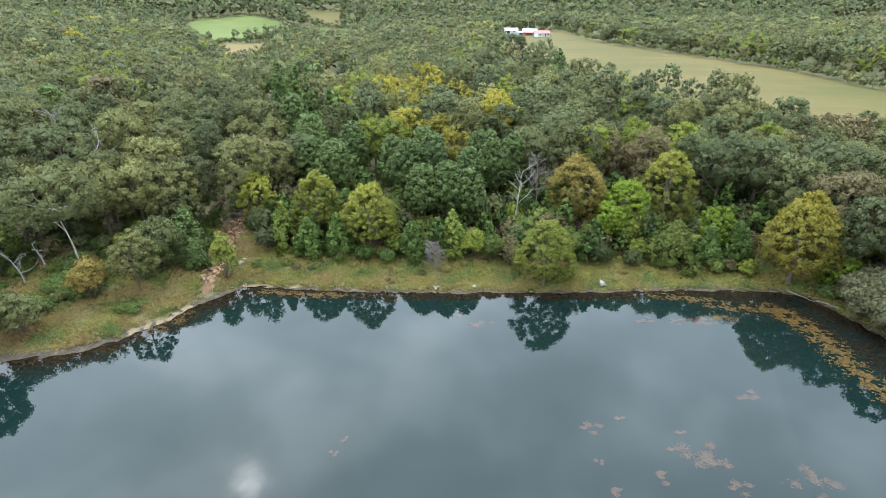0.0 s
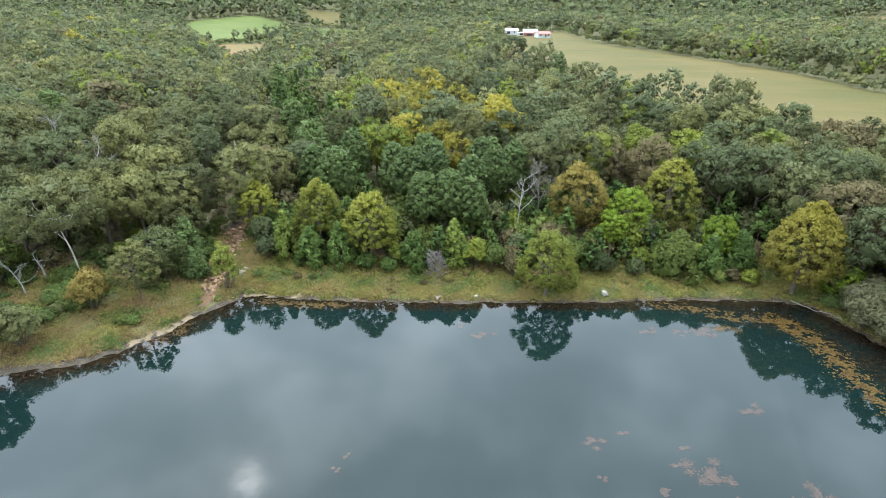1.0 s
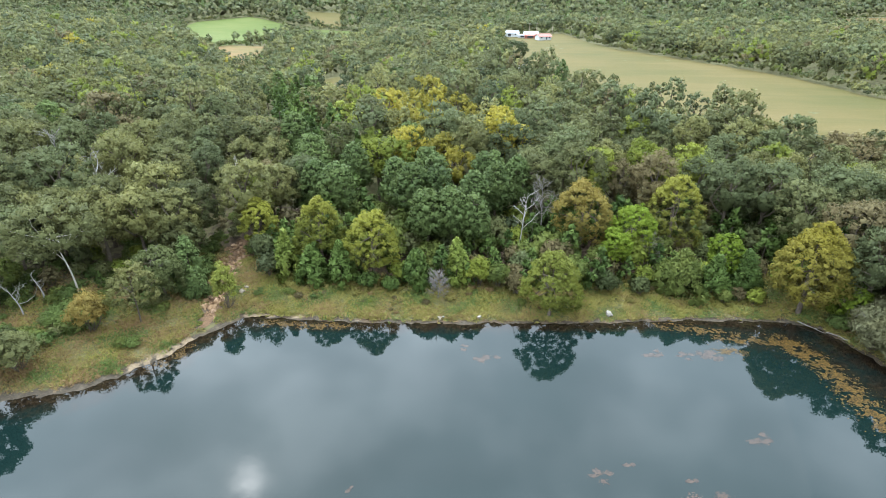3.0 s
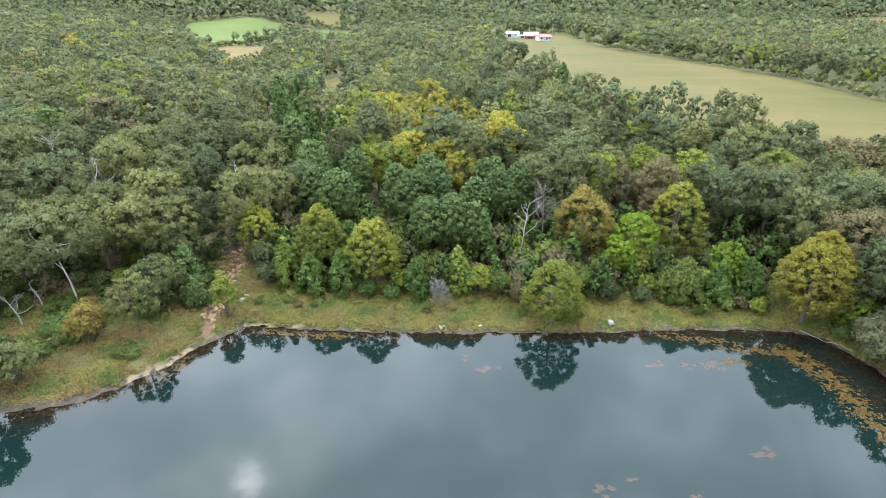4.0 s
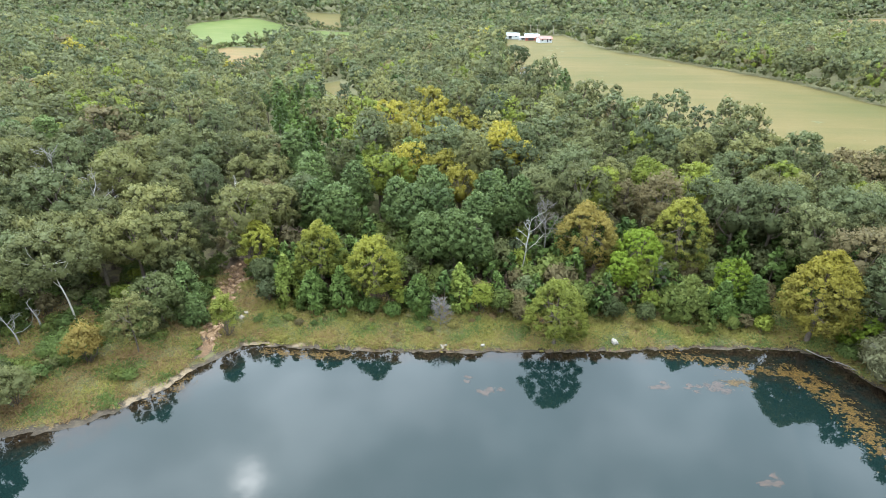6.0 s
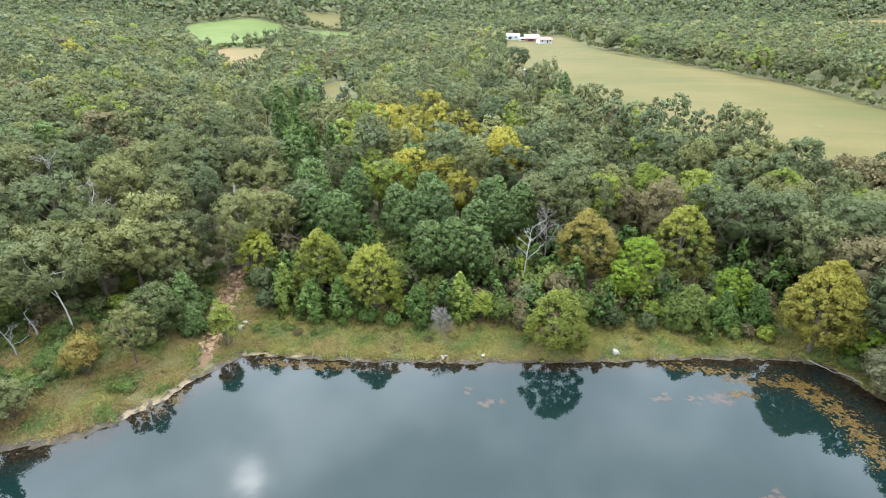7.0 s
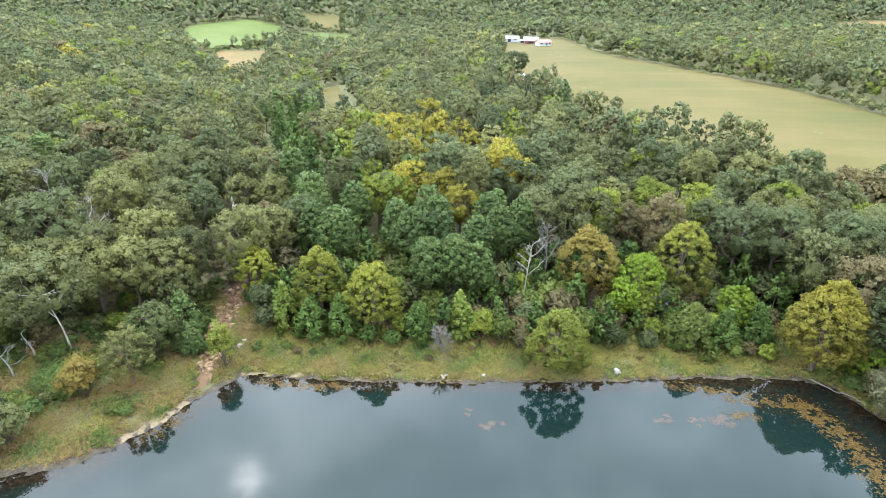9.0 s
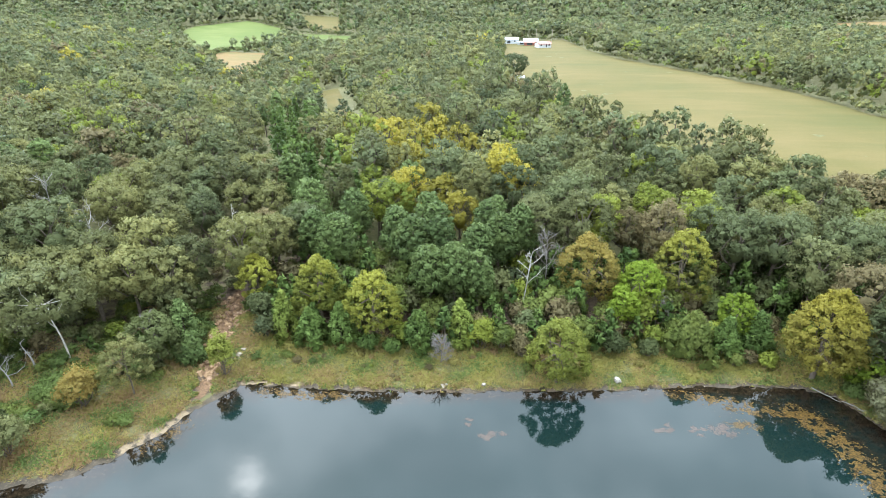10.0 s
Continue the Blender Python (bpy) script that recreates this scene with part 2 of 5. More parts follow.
BARK = plain("bark", (0.060, 0.045, 0.033), (0.138, 0.108, 0.081), 0.95, 4.0, 0.03, 0.1)
BARK_PALE = plain("pale_bark", (0.25, 0.22, 0.18), (0.42, 0.38, 0.32), 0.9, 2.0, 0.02, 0.15)
BARK_GREY = plain("weathered_wood", (0.17, 0.15, 0.13), (0.30, 0.27, 0.24), 0.95, 5.0, 0.02, 0.1)
TWIG = plain("dead_twigs", (0.12, 0.10, 0.088), (0.21, 0.18, 0.16), 0.95, 5.0, 0.01, 0.1)
ROCK_RED = plain("red_rock", (0.115, 0.060, 0.032), (0.37, 0.235, 0.145), 0.9, 2.5, 0.05, 0.2)
ROCK_OCHRE = plain("ochre_rock", (0.10, 0.056, 0.028), (0.27, 0.165, 0.09), 0.9, 1.6, 0.05, 0.15)
ROCK_WHITE = plain("pale_limestone", (0.185, 0.158, 0.128), (0.300, 0.262, 0.215), 0.9, 3.0, 0.05, 0.2)
ROCK_TAN = plain("tan_rock", (0.145, 0.112, 0.078), (0.246, 0.201, 0.145), 0.9, 3.0, 0.05, 0.2)
PASTURE = field_material("hay_field", (0.066, 0.059, 0.017), (0.086, 0.067, 0.021), (0.109, 0.079, 0.029), 0.9)
GREEN_FIELD = field_material("green_pasture", (0.068, 0.086, 0.022), (0.084, 0.099, 0.026), (0.103, 0.112, 0.034), 0.3)
BROWN_FIELD = field_material("stubble_field", (0.094, 0.085, 0.028), (0.142, 0.090, 0.036), (0.165, 0.105, 0.046), 0.1)
ALGAE = wet_leaf_material("floating_weed", (0.012, 0.007, 0.002), (0.092, 0.051, 0.012), 0.3)
PINKWEED = wet_leaf_material("drowned_weed", (0.018, 0.010, 0.006), (0.052, 0.029, 0.017), 0.8)
WALL_WHITE = plain("white_siding", (0.48, 0.48, 0.46), (0.58, 0.58, 0.56), 0.6, 1.0, 0.0)
ROOF_WHITE = plain("white_metal_roof", (0.380, 0.391, 0.401), (0.469, 0.474, 0.480), 0.4, 0.6, 0.0, 0.5)
ROOF_RED = plain("red_metal_roof", (0.241, 0.065, 0.042), (0.321, 0.110, 0.073), 0.5, 0.6, 0.0, 0.4)
DARK = plain("dark_opening", (0.03, 0.03, 0.035), (0.06, 0.06, 0.065), 0.4, 1.0, 0.0)
POLE = plain("pole_wood", (0.22, 0.17, 0.13), (0.34, 0.28, 0.22), 0.9, 3.0, 0.0)

# ---- lie of the land ----
SHORE = [(-45.6, 42.2), (-42.6, 42.9), (-39.6, 44.0), (-36.6, 46.4), (-35.6, 48.2), (-33.4, 50.4), (-32.4, 53.2), (-30.2, 55.8),
         (-28.2, 58.8), (-26, 59.2), (-21.4, 58.7), (-15.6, 58.7), (-8.5, 58.9), (-1.5, 59.4), (5.6, 60.0), (12.8, 60.6), (20, 61.3),
         (27.3, 62.3), (34.5, 62.8), (40.2, 63.0), (43.2, 61.6), (44.6, 58.8), (46.0, 55.0), (48.5, 50), (52, 42), (58, 25), (62, 0),
         (50, -32), (0, -48), (-50, -32), (-64, 0), (-60, 25), (-52, 37)]
GULLY = [(-31.8, 56.4), (-32.4, 58.4), (-33.0, 61.5), (-33.5, 65), (-34.6, 69.5), (-34.6, 72.5), (-35.8, 77.5)]


def segments(pts, x, y, closed):
    """Distance from (x, y) to a line of points."""
    best = np.full(np.shape(x), 1e9)
    n = len(pts)
    for i in range(n if closed else n - 1):
        (ax, ay), (bx, by) = pts[i], pts[(i + 1) % n]
        dx, dy = bx - ax, by - ay
        k = np.clip(((x - ax) * dx + (y - ay) * dy) / (dx * dx + dy * dy), 0, 1)
        best = np.minimum(best, np.hypot(x - ax - k * dx, y - ay - k * dy))
    return best


def inside(pts, x, y):
    odd = np.zeros(np.shape(x), bool)
    n = len(pts)
    for i in range(n):
        (ax, ay), (bx, by) = pts[i], pts[(i + 1) % n]
        if ay == by:
            continue
        odd ^= ((ay > y) != (by > y)) & (x < (bx - ax) * (y - ay) / (by - ay) + ax)
    return odd


def wave(x, y, size, seed):
    """Smooth ups and downs between about -1 and 1."""
    a, k, s = 0.0, 2 * math.pi / size, seed * 1.7
    a = np.sin(x * k + 1.3 * np.sin(y * k * 0.7 + s) + s) + np.sin(y * k * 1.1 + 1.1 * np.sin(x * k * 0.6 - s) + 2 * s)
    return a * 0.5


def smooth(v):
    v = np.clip(v, 0, 1)
    return v * v * (3 - 2 * v)


def from_shore(x, y):
    """Metres inland; minus over the water."""
    d = segments(SHORE, x, y, True) + 0.35 * wave(x, y, 3.1, 3) + 0.2 * wave(x, y, 1.3, 5)
    return np.where(inside(SHORE, x, y), -d, d)


def land(x, y):
    """Height of the ground."""
    x, y = np.asarray(x, float), np.asarray(y, float)
    d = from_shore(x, y)
    z = 0.38 * smooth(d / 1.3) + 0.75 * smooth((d - 1) / 8) + 0.042 * np.clip(d - 6, 0, 90)
    z = z + 0.35 * wave(x, y, 26, 1) * smooth(d / 12) + 0.1 * wave(x, y, 4.3, 2) * smooth(d / 3)
    z = z - 0.6 * np.exp(-(segments(GULLY, x, y, False) / 1.4) ** 2) * smooth((d - 2.0) / 6)
    vale = smooth((y - 110) / 200) * (1 - smooth((y - 600) / 260)) * np.exp(-((x + 0.36 * y) / (0.22 * np.abs(y) + 20)) ** 2)
    z = z - 16 * vale
    r = y + 0.12 * np.abs(x)
    hill = smooth((r - 640) / 1000)
    z = z + hill * (92 + 22 * wave(x, y, 900, 4) + 10 * wave(x, y, 380, 6))
    z = np.where(d < 0, np.maximum(d * 0.35, -2.5), z)
    return z


HAY = [(20, 461), (12, 303), (15, 262), (19, 223), (28, 196), (38, 174), (56, 145), (61, 128), (62, 117), (70, 113), (100, 109), (150, 112), (190, 150), (190, 185), (141, 205),
       (141, 226), (138, 262), (126, 293), (113, 336), (93, 382), (83, 440), (77, 552), (58, 535), (20, 525)]
GREEN = [(-348, 677), (-354, 697), (-354, 724), (-327, 754), (-303, 769), (-289, 763), (-265, 747), (-246, 732), (-223, 662), (-229, 600), (-229, 576), (-239, 548), (-237, 512), (-246, 500), (-276, 544)]
BROWN = [(-236, 509), (-239, 543), (-203, 553), (-152, 412), (-153, 381), (-157, 372), (-180, 394)]
STRIP = [(-228, 702), (-193, 696), (-141, 673), (-131, 661), (-116, 556), (-148, 575), (-180, 614), (-206, 642)]
FARFIELD = [(-247, 812), (-223, 811), (-189, 805), (-163, 696), (-180, 702), (-204, 729), (-217, 737)]
FARFIELD_R = [(431, 750), (455, 757), (467, 766), (527, 770), (455, 664), (388, 622), (375, 623), (373, 643)]
CLEARING = [(-92, 326), (-82, 334), (-70, 297), (-60, 262), (-50, 226), (-42, 196), (-37, 168), (-42, 166), (-50, 196), (-60, 230), (-70, 264), (-80, 300)]
FIELDS = (HAY, GREEN, BROWN, STRIP, FARFIELD, FARFIELD_R, CLEARING)


def mesh_of(name, verts, groups, mats, smooth_shade=False, attrs=None, normals=None):
    """groups: (faces as an array, material index)."""
    me = bpy.data.meshes.new(name)
    verts = np.asarray(verts, np.float32)
    loops = np.concatenate([np.asarray(f, np.int32).ravel() for f, _ in groups])
    sizes = np.concatenate([np.full(len(f), np.shape(f)[1], np.int32) for f, _ in groups])
    mat = np.concatenate([np.full(len(f), 0, np.int32) + np.asarray(i, np.int32) for f, i in groups])
    me.vertices.add(len(verts))
    me.vertices.foreach_set("co", verts.ravel())
    me.loops.add(len(loops))
    me.loops.foreach_set("vertex_index", loops)
    me.polygons.add(len(sizes))
    me.polygons.foreach_set("loop_start", np.concatenate([[0], np.cumsum(sizes)[:-1]]).astype(np.int32))
    me.polygons.foreach_set("material_index", mat)
    me.polygons.foreach_set("use_smooth", np.full(len(sizes), smooth_shade))
    for m in mats:
        me.materials.append(m)
    me.update(calc_edges=True)
    for key, values in (attrs or {}).items():
        a = me.attributes.new(key, "FLOAT", "POINT")
        a.data.foreach_set("value", np.asarray(values, np.float32))
    if normals is not None:
        a = me.attributes.new("custom_normal", "FLOAT_VECTOR", "POINT")
        a.data.foreach_set("vector", np.asarray(normals, np.float32).ravel())
    return me


def under(name, me, parent=None, label=""):
    ob = new(name, me)
    if parent is not None:
        ob.parent = parent
    return tagged(ob, label) if label else ob


def spread(lo, hi, step, out_lo, out_hi, grow, most=1e9, keep_lo=0.0, keep_hi=0.0):
    """Grid lines, close between lo and hi, then wider and wider; no step over most between keep_lo and keep_hi."""
    def side(a, sign, stop, keep):
        out, s = [], step
        while (stop - a) * sign > 0:
            s = min(s * grow, most) if (keep - a) * sign > 0 else s * grow
            a += sign * s
            out.append(a)
        return out
    return np.array(side(lo, -1, out_lo, keep_lo)[::-1] + list(np.arange(lo, hi + step / 2, step)) + side(hi, 1, out_hi, keep_hi))


def grid_faces(nx, ny):
    i = np.arange(nx * ny).reshape(ny, nx)
    return np.stack([i[:-1, :-1], i[:-1, 1:], i[1:, 1:], i[1:, :-1]], -1).reshape(-1, 4)


GRID_X, GRID_Y = spread(-58, 56, 0.45, -3000, 3000, 1.12, 8.0, -370, 150), spread(40, 79, 0.45, -500, 3200, 1.12, 8.0, 40, 780)


def on_ground(x, y):
    """Height of the ground sheet itself, between its grid lines."""
    i, j = np.clip(np.searchsorted(GRID_X, x) - 1, 0, len(GRID_X) - 2), np.clip(np.searchsorted(GRID_Y, y) - 1, 0, len(GRID_Y) - 2)
    u, v = (x - GRID_X[i]) / (GRID_X[i + 1] - GRID_X[i]), (y - GRID_Y[j]) / (GRID_Y[j + 1] - GRID_Y[j])
    a, b = land(GRID_X[i], GRID_Y[j]), land(GRID_X[i + 1], GRID_Y[j])
    c, d = land(GRID_X[i], GRID_Y[j + 1]), land(GRID_X[i + 1], GRID_Y[j + 1])
    return (a * (1 - u) + b * u) * (1 - v) + (c * (1 - u) + d * u) * v


def make_ground():
    xs, ys = GRID_X, GRID_Y
    X, Y = np.meshgrid(xs, ys)
    x, y = X.ravel(), Y.ravel()
    z, d = land(x, y), from_shore(x, y)
    bank = np.clip((x + 27) / -6, 0, 1)
    depth = 7.5 + bank * 9
    turf = smooth((d - 0.25) / 0.6) * (1 - smooth((d - depth) / 4)) * (0.95 - 0.15 * bank)
    turf = np.maximum(turf, np.maximum(0.8 * smooth((y - 84) / 14), 0.5 * bank * smooth((d - 3) / 4))) * (1 - 0.85 * np.exp(-(segments(GULLY, x, y, False) / 2.2) ** 2) * smooth((d - 0.4) / 1.5))
    left = np.clip((-29 - x) / 5, 0, 1)
    mud = 1 - smooth((d - 0.1 - 0.3 * left - 0.35 * wave(x, y, 5.0, 12)) / (0.45 + 0.4 * left))
    sand = np.maximum.reduce([np.exp(-(segments([(-28.2, 59.4), (-25.0, 59.7)], x, y, False) / 0.62) ** 2),
                              np.exp(-(segments([(-35.0, 49.6), (-33.5, 51.6), (-32.9, 53.4)], x, y, False) / 0.7) ** 2),
                              0.75 * np.exp(-(segments([(-37.5, 46.9), (-35.2, 49.5)], x, y, False) / 0.5) ** 2),
                              0.6 * np.exp(-(segments([(-22.6, 59.4), (-20.4, 59.4)], x, y, False) / 0.3) ** 2)])
    sand = sand * (0.78 + 0.3 * wave(x, y, 1.9, 31))
    red = np.exp(-((segments(GULLY, x, y, False) + 0.5 * wave(x, y, 4.1, 6) + 0.4 * wave(x, y, 1.9, 2)) / (0.85 + 0.85 * smooth((d - 6) / 6))) ** 4) * smooth((d - 0.3) / 0.8)
    me = mesh_of("ground", np.stack([x, y, z], 1), [(grid_faces(len(xs), len(ys)), 0)], [GROUND], True,
                 {"turf": turf, "mud": mud, "sand": sand, "red": red})
    tagged(new("ground", me), "leaf-strewn woodland soil with a grassy, muddy pond bank", "ground", kind="structure")


def make_water():
    xs, ys = spread(-50, 50, 0.8, -70, 70, 1.3), spread(20, 66, 0.8, -60, 67, 1.3)
    X, Y = np.meshgrid(xs, ys)
    x, y = X.ravel(), Y.ravel()
    d = -from_shore(x, y)
    cove = np.exp(-(segments([(30, 62), (38, 60), (42, 56), (44, 50)], x, y, False) / 5.5) ** 2)
    west = np.clip((-18 - x) / 8, 0, 1)
    shelf = np.maximum.reduce([(1 - smooth((d - 0.2) / 3.0)) * 0.8, 0.5 * cove, 0.5 * west * (1 - smooth((d - 1.5) / 4))])
    me = mesh_of("water", np.stack([x, y, 0 * x], 1), [(grid_faces(len(xs), len(ys)), 0)], [WATER], True, {"shelf": shelf})
    tagged(new("water", me), "still grey-green pond water mirroring the overcast sky", "water", kind="structure")


def make_field(name, poly, mat, label):
    p = np.array(poly)
    step = 4.0 if name == "clearing" else 8.0
    xs, ys = np.arange(p[:, 0].min() - step, p[:, 0].max() + 2 * step, step), np.arange(p[:, 1].min() - step, p[:, 1].max() + 2 * step, step)
    X, Y = np.meshgrid(xs, ys)
    x, y = X.ravel(), Y.ravel()
    f = grid_faces(len(xs), len(ys))
    cx, cy = x[f].mean(1), y[f].mean(1)
    f = f[inside(poly, cx, cy) | (segments(poly, cx, cy, True) < step * 0.5)]
    # the rim follows the field's edge
    out = ~inside(poly, x, y)
    best = np.full(len(x), 1e9)
    nx, ny = x.copy(), y.copy()
    for (ax, ay), (bx, by) in zip(poly, poly[1:] + poly[:1]):
        k = np.clip(((x - ax) * (bx - ax) + (y - ay) * (by - ay)) / ((bx - ax) ** 2 + (by - ay) ** 2), 0, 1)
        qx, qy = ax + k * (bx - ax), ay + k * (by - ay)
        near = np.hypot(x - qx, y - qy)
        win = out & (near < best)
        best, nx, ny = np.where(win, near, best), np.where(win, qx, nx), np.where(win, qy, ny)
    x, y = nx, ny
    me = mesh_of(name, np.stack([x, y, on_ground(x, y) + 0.25], 1), [(f, 0)], [mat], True)
    tagged(new(name, me), label, "field", kind="structure")


make_ground()
make_water()
make_field("hay_field", HAY, PASTURE, "long mown hay field, straw yellow and green")
make_field("green_pasture", GREEN, GREEN_FIELD, "bright green pasture enclosed by woods")
make_field("stubble_field", BROWN, BROWN_FIELD, "brown stubble field with a grassy margin")
make_field("narrow_pasture", STRIP, GREEN_FIELD, "narrow green pasture between tree lines")
make_field("far_pasture", FARFIELD, PASTURE, "pale yellow-green pasture below the hill")
make_field("far_stubble", FARFIELD_R, BROWN_FIELD, "far brown field among the woods")
make_field("clearing", CLEARING, PASTURE, "tan grassy track clearing between the trees")


# ---- plant geometry ----
def icosphere(level):
    t = (1 + 5 ** 0.5) / 2
    v = np.array([(-1, t, 0), (1, t, 0), (-1, -t, 0), (1, -t, 0), (0, -1, t), (0, 1, t), (0, -1, -t), (0, 1, -t), (t, 0, -1), (t, 0, 1), (-t, 0, -1), (-t, 0, 1)], float)
    f = [(0, 11, 5), (0, 5, 1), (0, 1, 7), (0, 7, 10), (0, 10, 11), (1, 5, 9), (5, 11, 4), (11, 10, 2), (10, 7, 6), (7, 1, 8),
         (3, 9, 4), (3, 4, 2), (3, 2, 6), (3, 6, 8), (3, 8, 9), (4, 9, 5), (2, 4, 11), (6, 2, 10), (8, 6, 7), (9, 8, 1)]
    v = [p / np.linalg.norm(p) for p in v]
    for _ in range(level):
        made, out = {}, []

        def half(a, b):
            k = (min(a, b), max(a, b))
            if k not in made:
                p = v[a] + v[b]
                v.append(p / np.linalg.norm(p))
                made[k] = len(v) - 1
            return made[k]
        for a, b, c in f:
            ab, bc, ca = half(a, b), half(b, c), half(c, a)
            out += [(a, ab, ca), (b, bc, ab), (c, ca, bc), (ab, bc, ca)]
        f = out
    return np.array(v), np.array(f)


BALL = icosphere(1)
OCTA = (np.array([(1, 0, 0), (-1, 0, 0), (0, 1, 0), (0, -1, 0), (0, 0, 1), (0, 0, -1)], float),
        np.array([(0, 2, 4), (2, 1, 4), (1, 3, 4), (3, 0, 4), (2, 0, 5), (1, 2, 5), (3, 1, 5), (0, 3, 5)]))


def unit(a):
    return a / np.maximum(np.linalg.norm(a, axis=-1, keepdims=True), 1e-9)


def leaves(rng, at, facing, size, long=1.0, wide=1.0):
    """Small pointed sprays of leaves."""
    n = len(at)
    t = unit(np.cross(facing, rng.normal(size=(n, 3))))
    b = np.cross(facing, t)
    s = np.asarray(size).reshape(-1, 1)
    k, q = wide * rng.uniform(0.3, 0.55, (n, 1)), rng.uniform(-0.3, 0.1, (n, 1))
    v = np.stack([at - t * s * 0.4 * long - b * s * k, at + t * s * 0.62 * long + facing * s * 0.1, at + b * s * k + t * s * q], 1)
    return v.reshape(-1, 3), np.arange(3 * n).reshape(n, 3)


def foliage(rng, c, rad, mid, n_leaf, leaf, squash=0.85, core=0.52, loose=0.26, jitter=0.55, long=1.0, soft=0.42, rough=0.36, heart=None):
    """Tufts of leaf sprays on a crown: vertices, normals, triangles. Sprays are shaded as part of their tuft and crown."""
    bv, bf = OCTA
    if not core:
        bv, bf = bv[:0], bf[:0]
    n = len(c)
    sq = np.array([1, 1, squash])
    away = unit(c - mid)
    V = c[:, None] + bv[None] * (1.15 + rng.uniform(-0.25, 0.25, (n, len(bv), 1))) * (rad * core)[:, None, None] * sq
    N = unit(0.4 * bv[None] + away[:, None])
    T = bf[None] + (np.arange(n) * len(bv))[:, None, None]
    lead = away + np.array([0, 0, 0.35])
    dirs = unit(unit(rng.normal(size=(n, n_leaf, 3))) + 0.55 * lead[:, None])
    at = c[:, None] + dirs * rad[:, None, None] * rng.uniform(1 - loose * 1.6, 1 + loose, (n, n_leaf, 1)) * sq
    face = unit(dirs + rng.normal(size=dirs.shape) * jitter)
    shade = unit(dirs * (1 - soft) + away[:, None] * soft + rng.normal(size=dirs.shape) * rough)
    lv, lf = leaves(rng, at.reshape(-1, 3), face.reshape(-1, 3), leaf * rng.uniform(0.6, 1.4, n * n_leaf), long)
    vs, ns, fs, o = [V.reshape(-1, 3), lv], [N.reshape(-1, 3), np.repeat(shade.reshape(-1, 3), 3, 0)], [T.reshape(-1, 3), lf + n * len(bv)], n * len(bv) + len(lv)
    if heart is not None:
        hv, hf = BALL
        vs.append(mid + hv * heart * rng.uniform(0.85, 1.1, (len(hv), 1)))
        ns.append(hv)
        fs.append(hf + o)
    return np.concatenate(vs), np.concatenate(ns), np.concatenate(fs)


def tube(path, radii, sides=6):
    path = np.asarray(path, float)
    n = len(path)
    way = unit(np.gradient(path, axis=0))
    side = unit(np.cross(way, np.array([0.31, 0.95, 0.12])))
    up = np.cross(way, side)
    a = np.linspace(0, 2 * math.pi, sides, endpoint=False)
    ring = np.cos(a)[None, :, None] * side[:, None] + np.sin(a)[None, :, None] * up[:, None]
    v = path[:, None] + ring * np.asarray(radii, float)[:, None, None]
    i = np.arange(n * sides).reshape(n, sides)
    j = np.roll(i, -1, 1)
    f = np.stack([i[:-1], j[:-1], j[1:], i[1:]], -1).reshape(-1, 4)
    return v.reshape(-1, 3), f


def join(pieces):
    vs, fs, o = [], [], 0
    for v, f in pieces:
        vs.append(v)
        fs.append(np.asarray(f) + o)
        o += len(v)
    return np.concatenate(vs), np.concatenate(fs)


def limb(rng, a, b, r0, r1, bend=0.12, steps=5, sides=5):
    a, b = np.asarray(a, float), np.asarray(b, float)
    k = np.linspace(0, 1, steps)[:, None]
    span = np.linalg.norm(b - a)
    off = rng.normal(size=(1, 3)) * bend * span * np.sin(k * math.pi) + rng.normal(size=(steps, 3)) * bend * span * 0.15 * np.sin(k * math.pi)
    return tube(a + (b - a) * k + off, r0 + (r1 - r0) * k[:, 0], sides)


def dome(rng, n, low=-0.35):
    """Even directions over the upper part of a ball."""
    k = np.arange(n) + 0.5
    z = low + (1 - low) * k / n
    a = k * 2.39996 + rng.uniform(0, 6.28)
    r = np.sqrt(np.clip(1 - z * z, 0, 1))
    return np.stack([np.cos(a) * r, np.sin(a) * r, z], 1) + rng.normal(size=(n, 3)) * 0.1


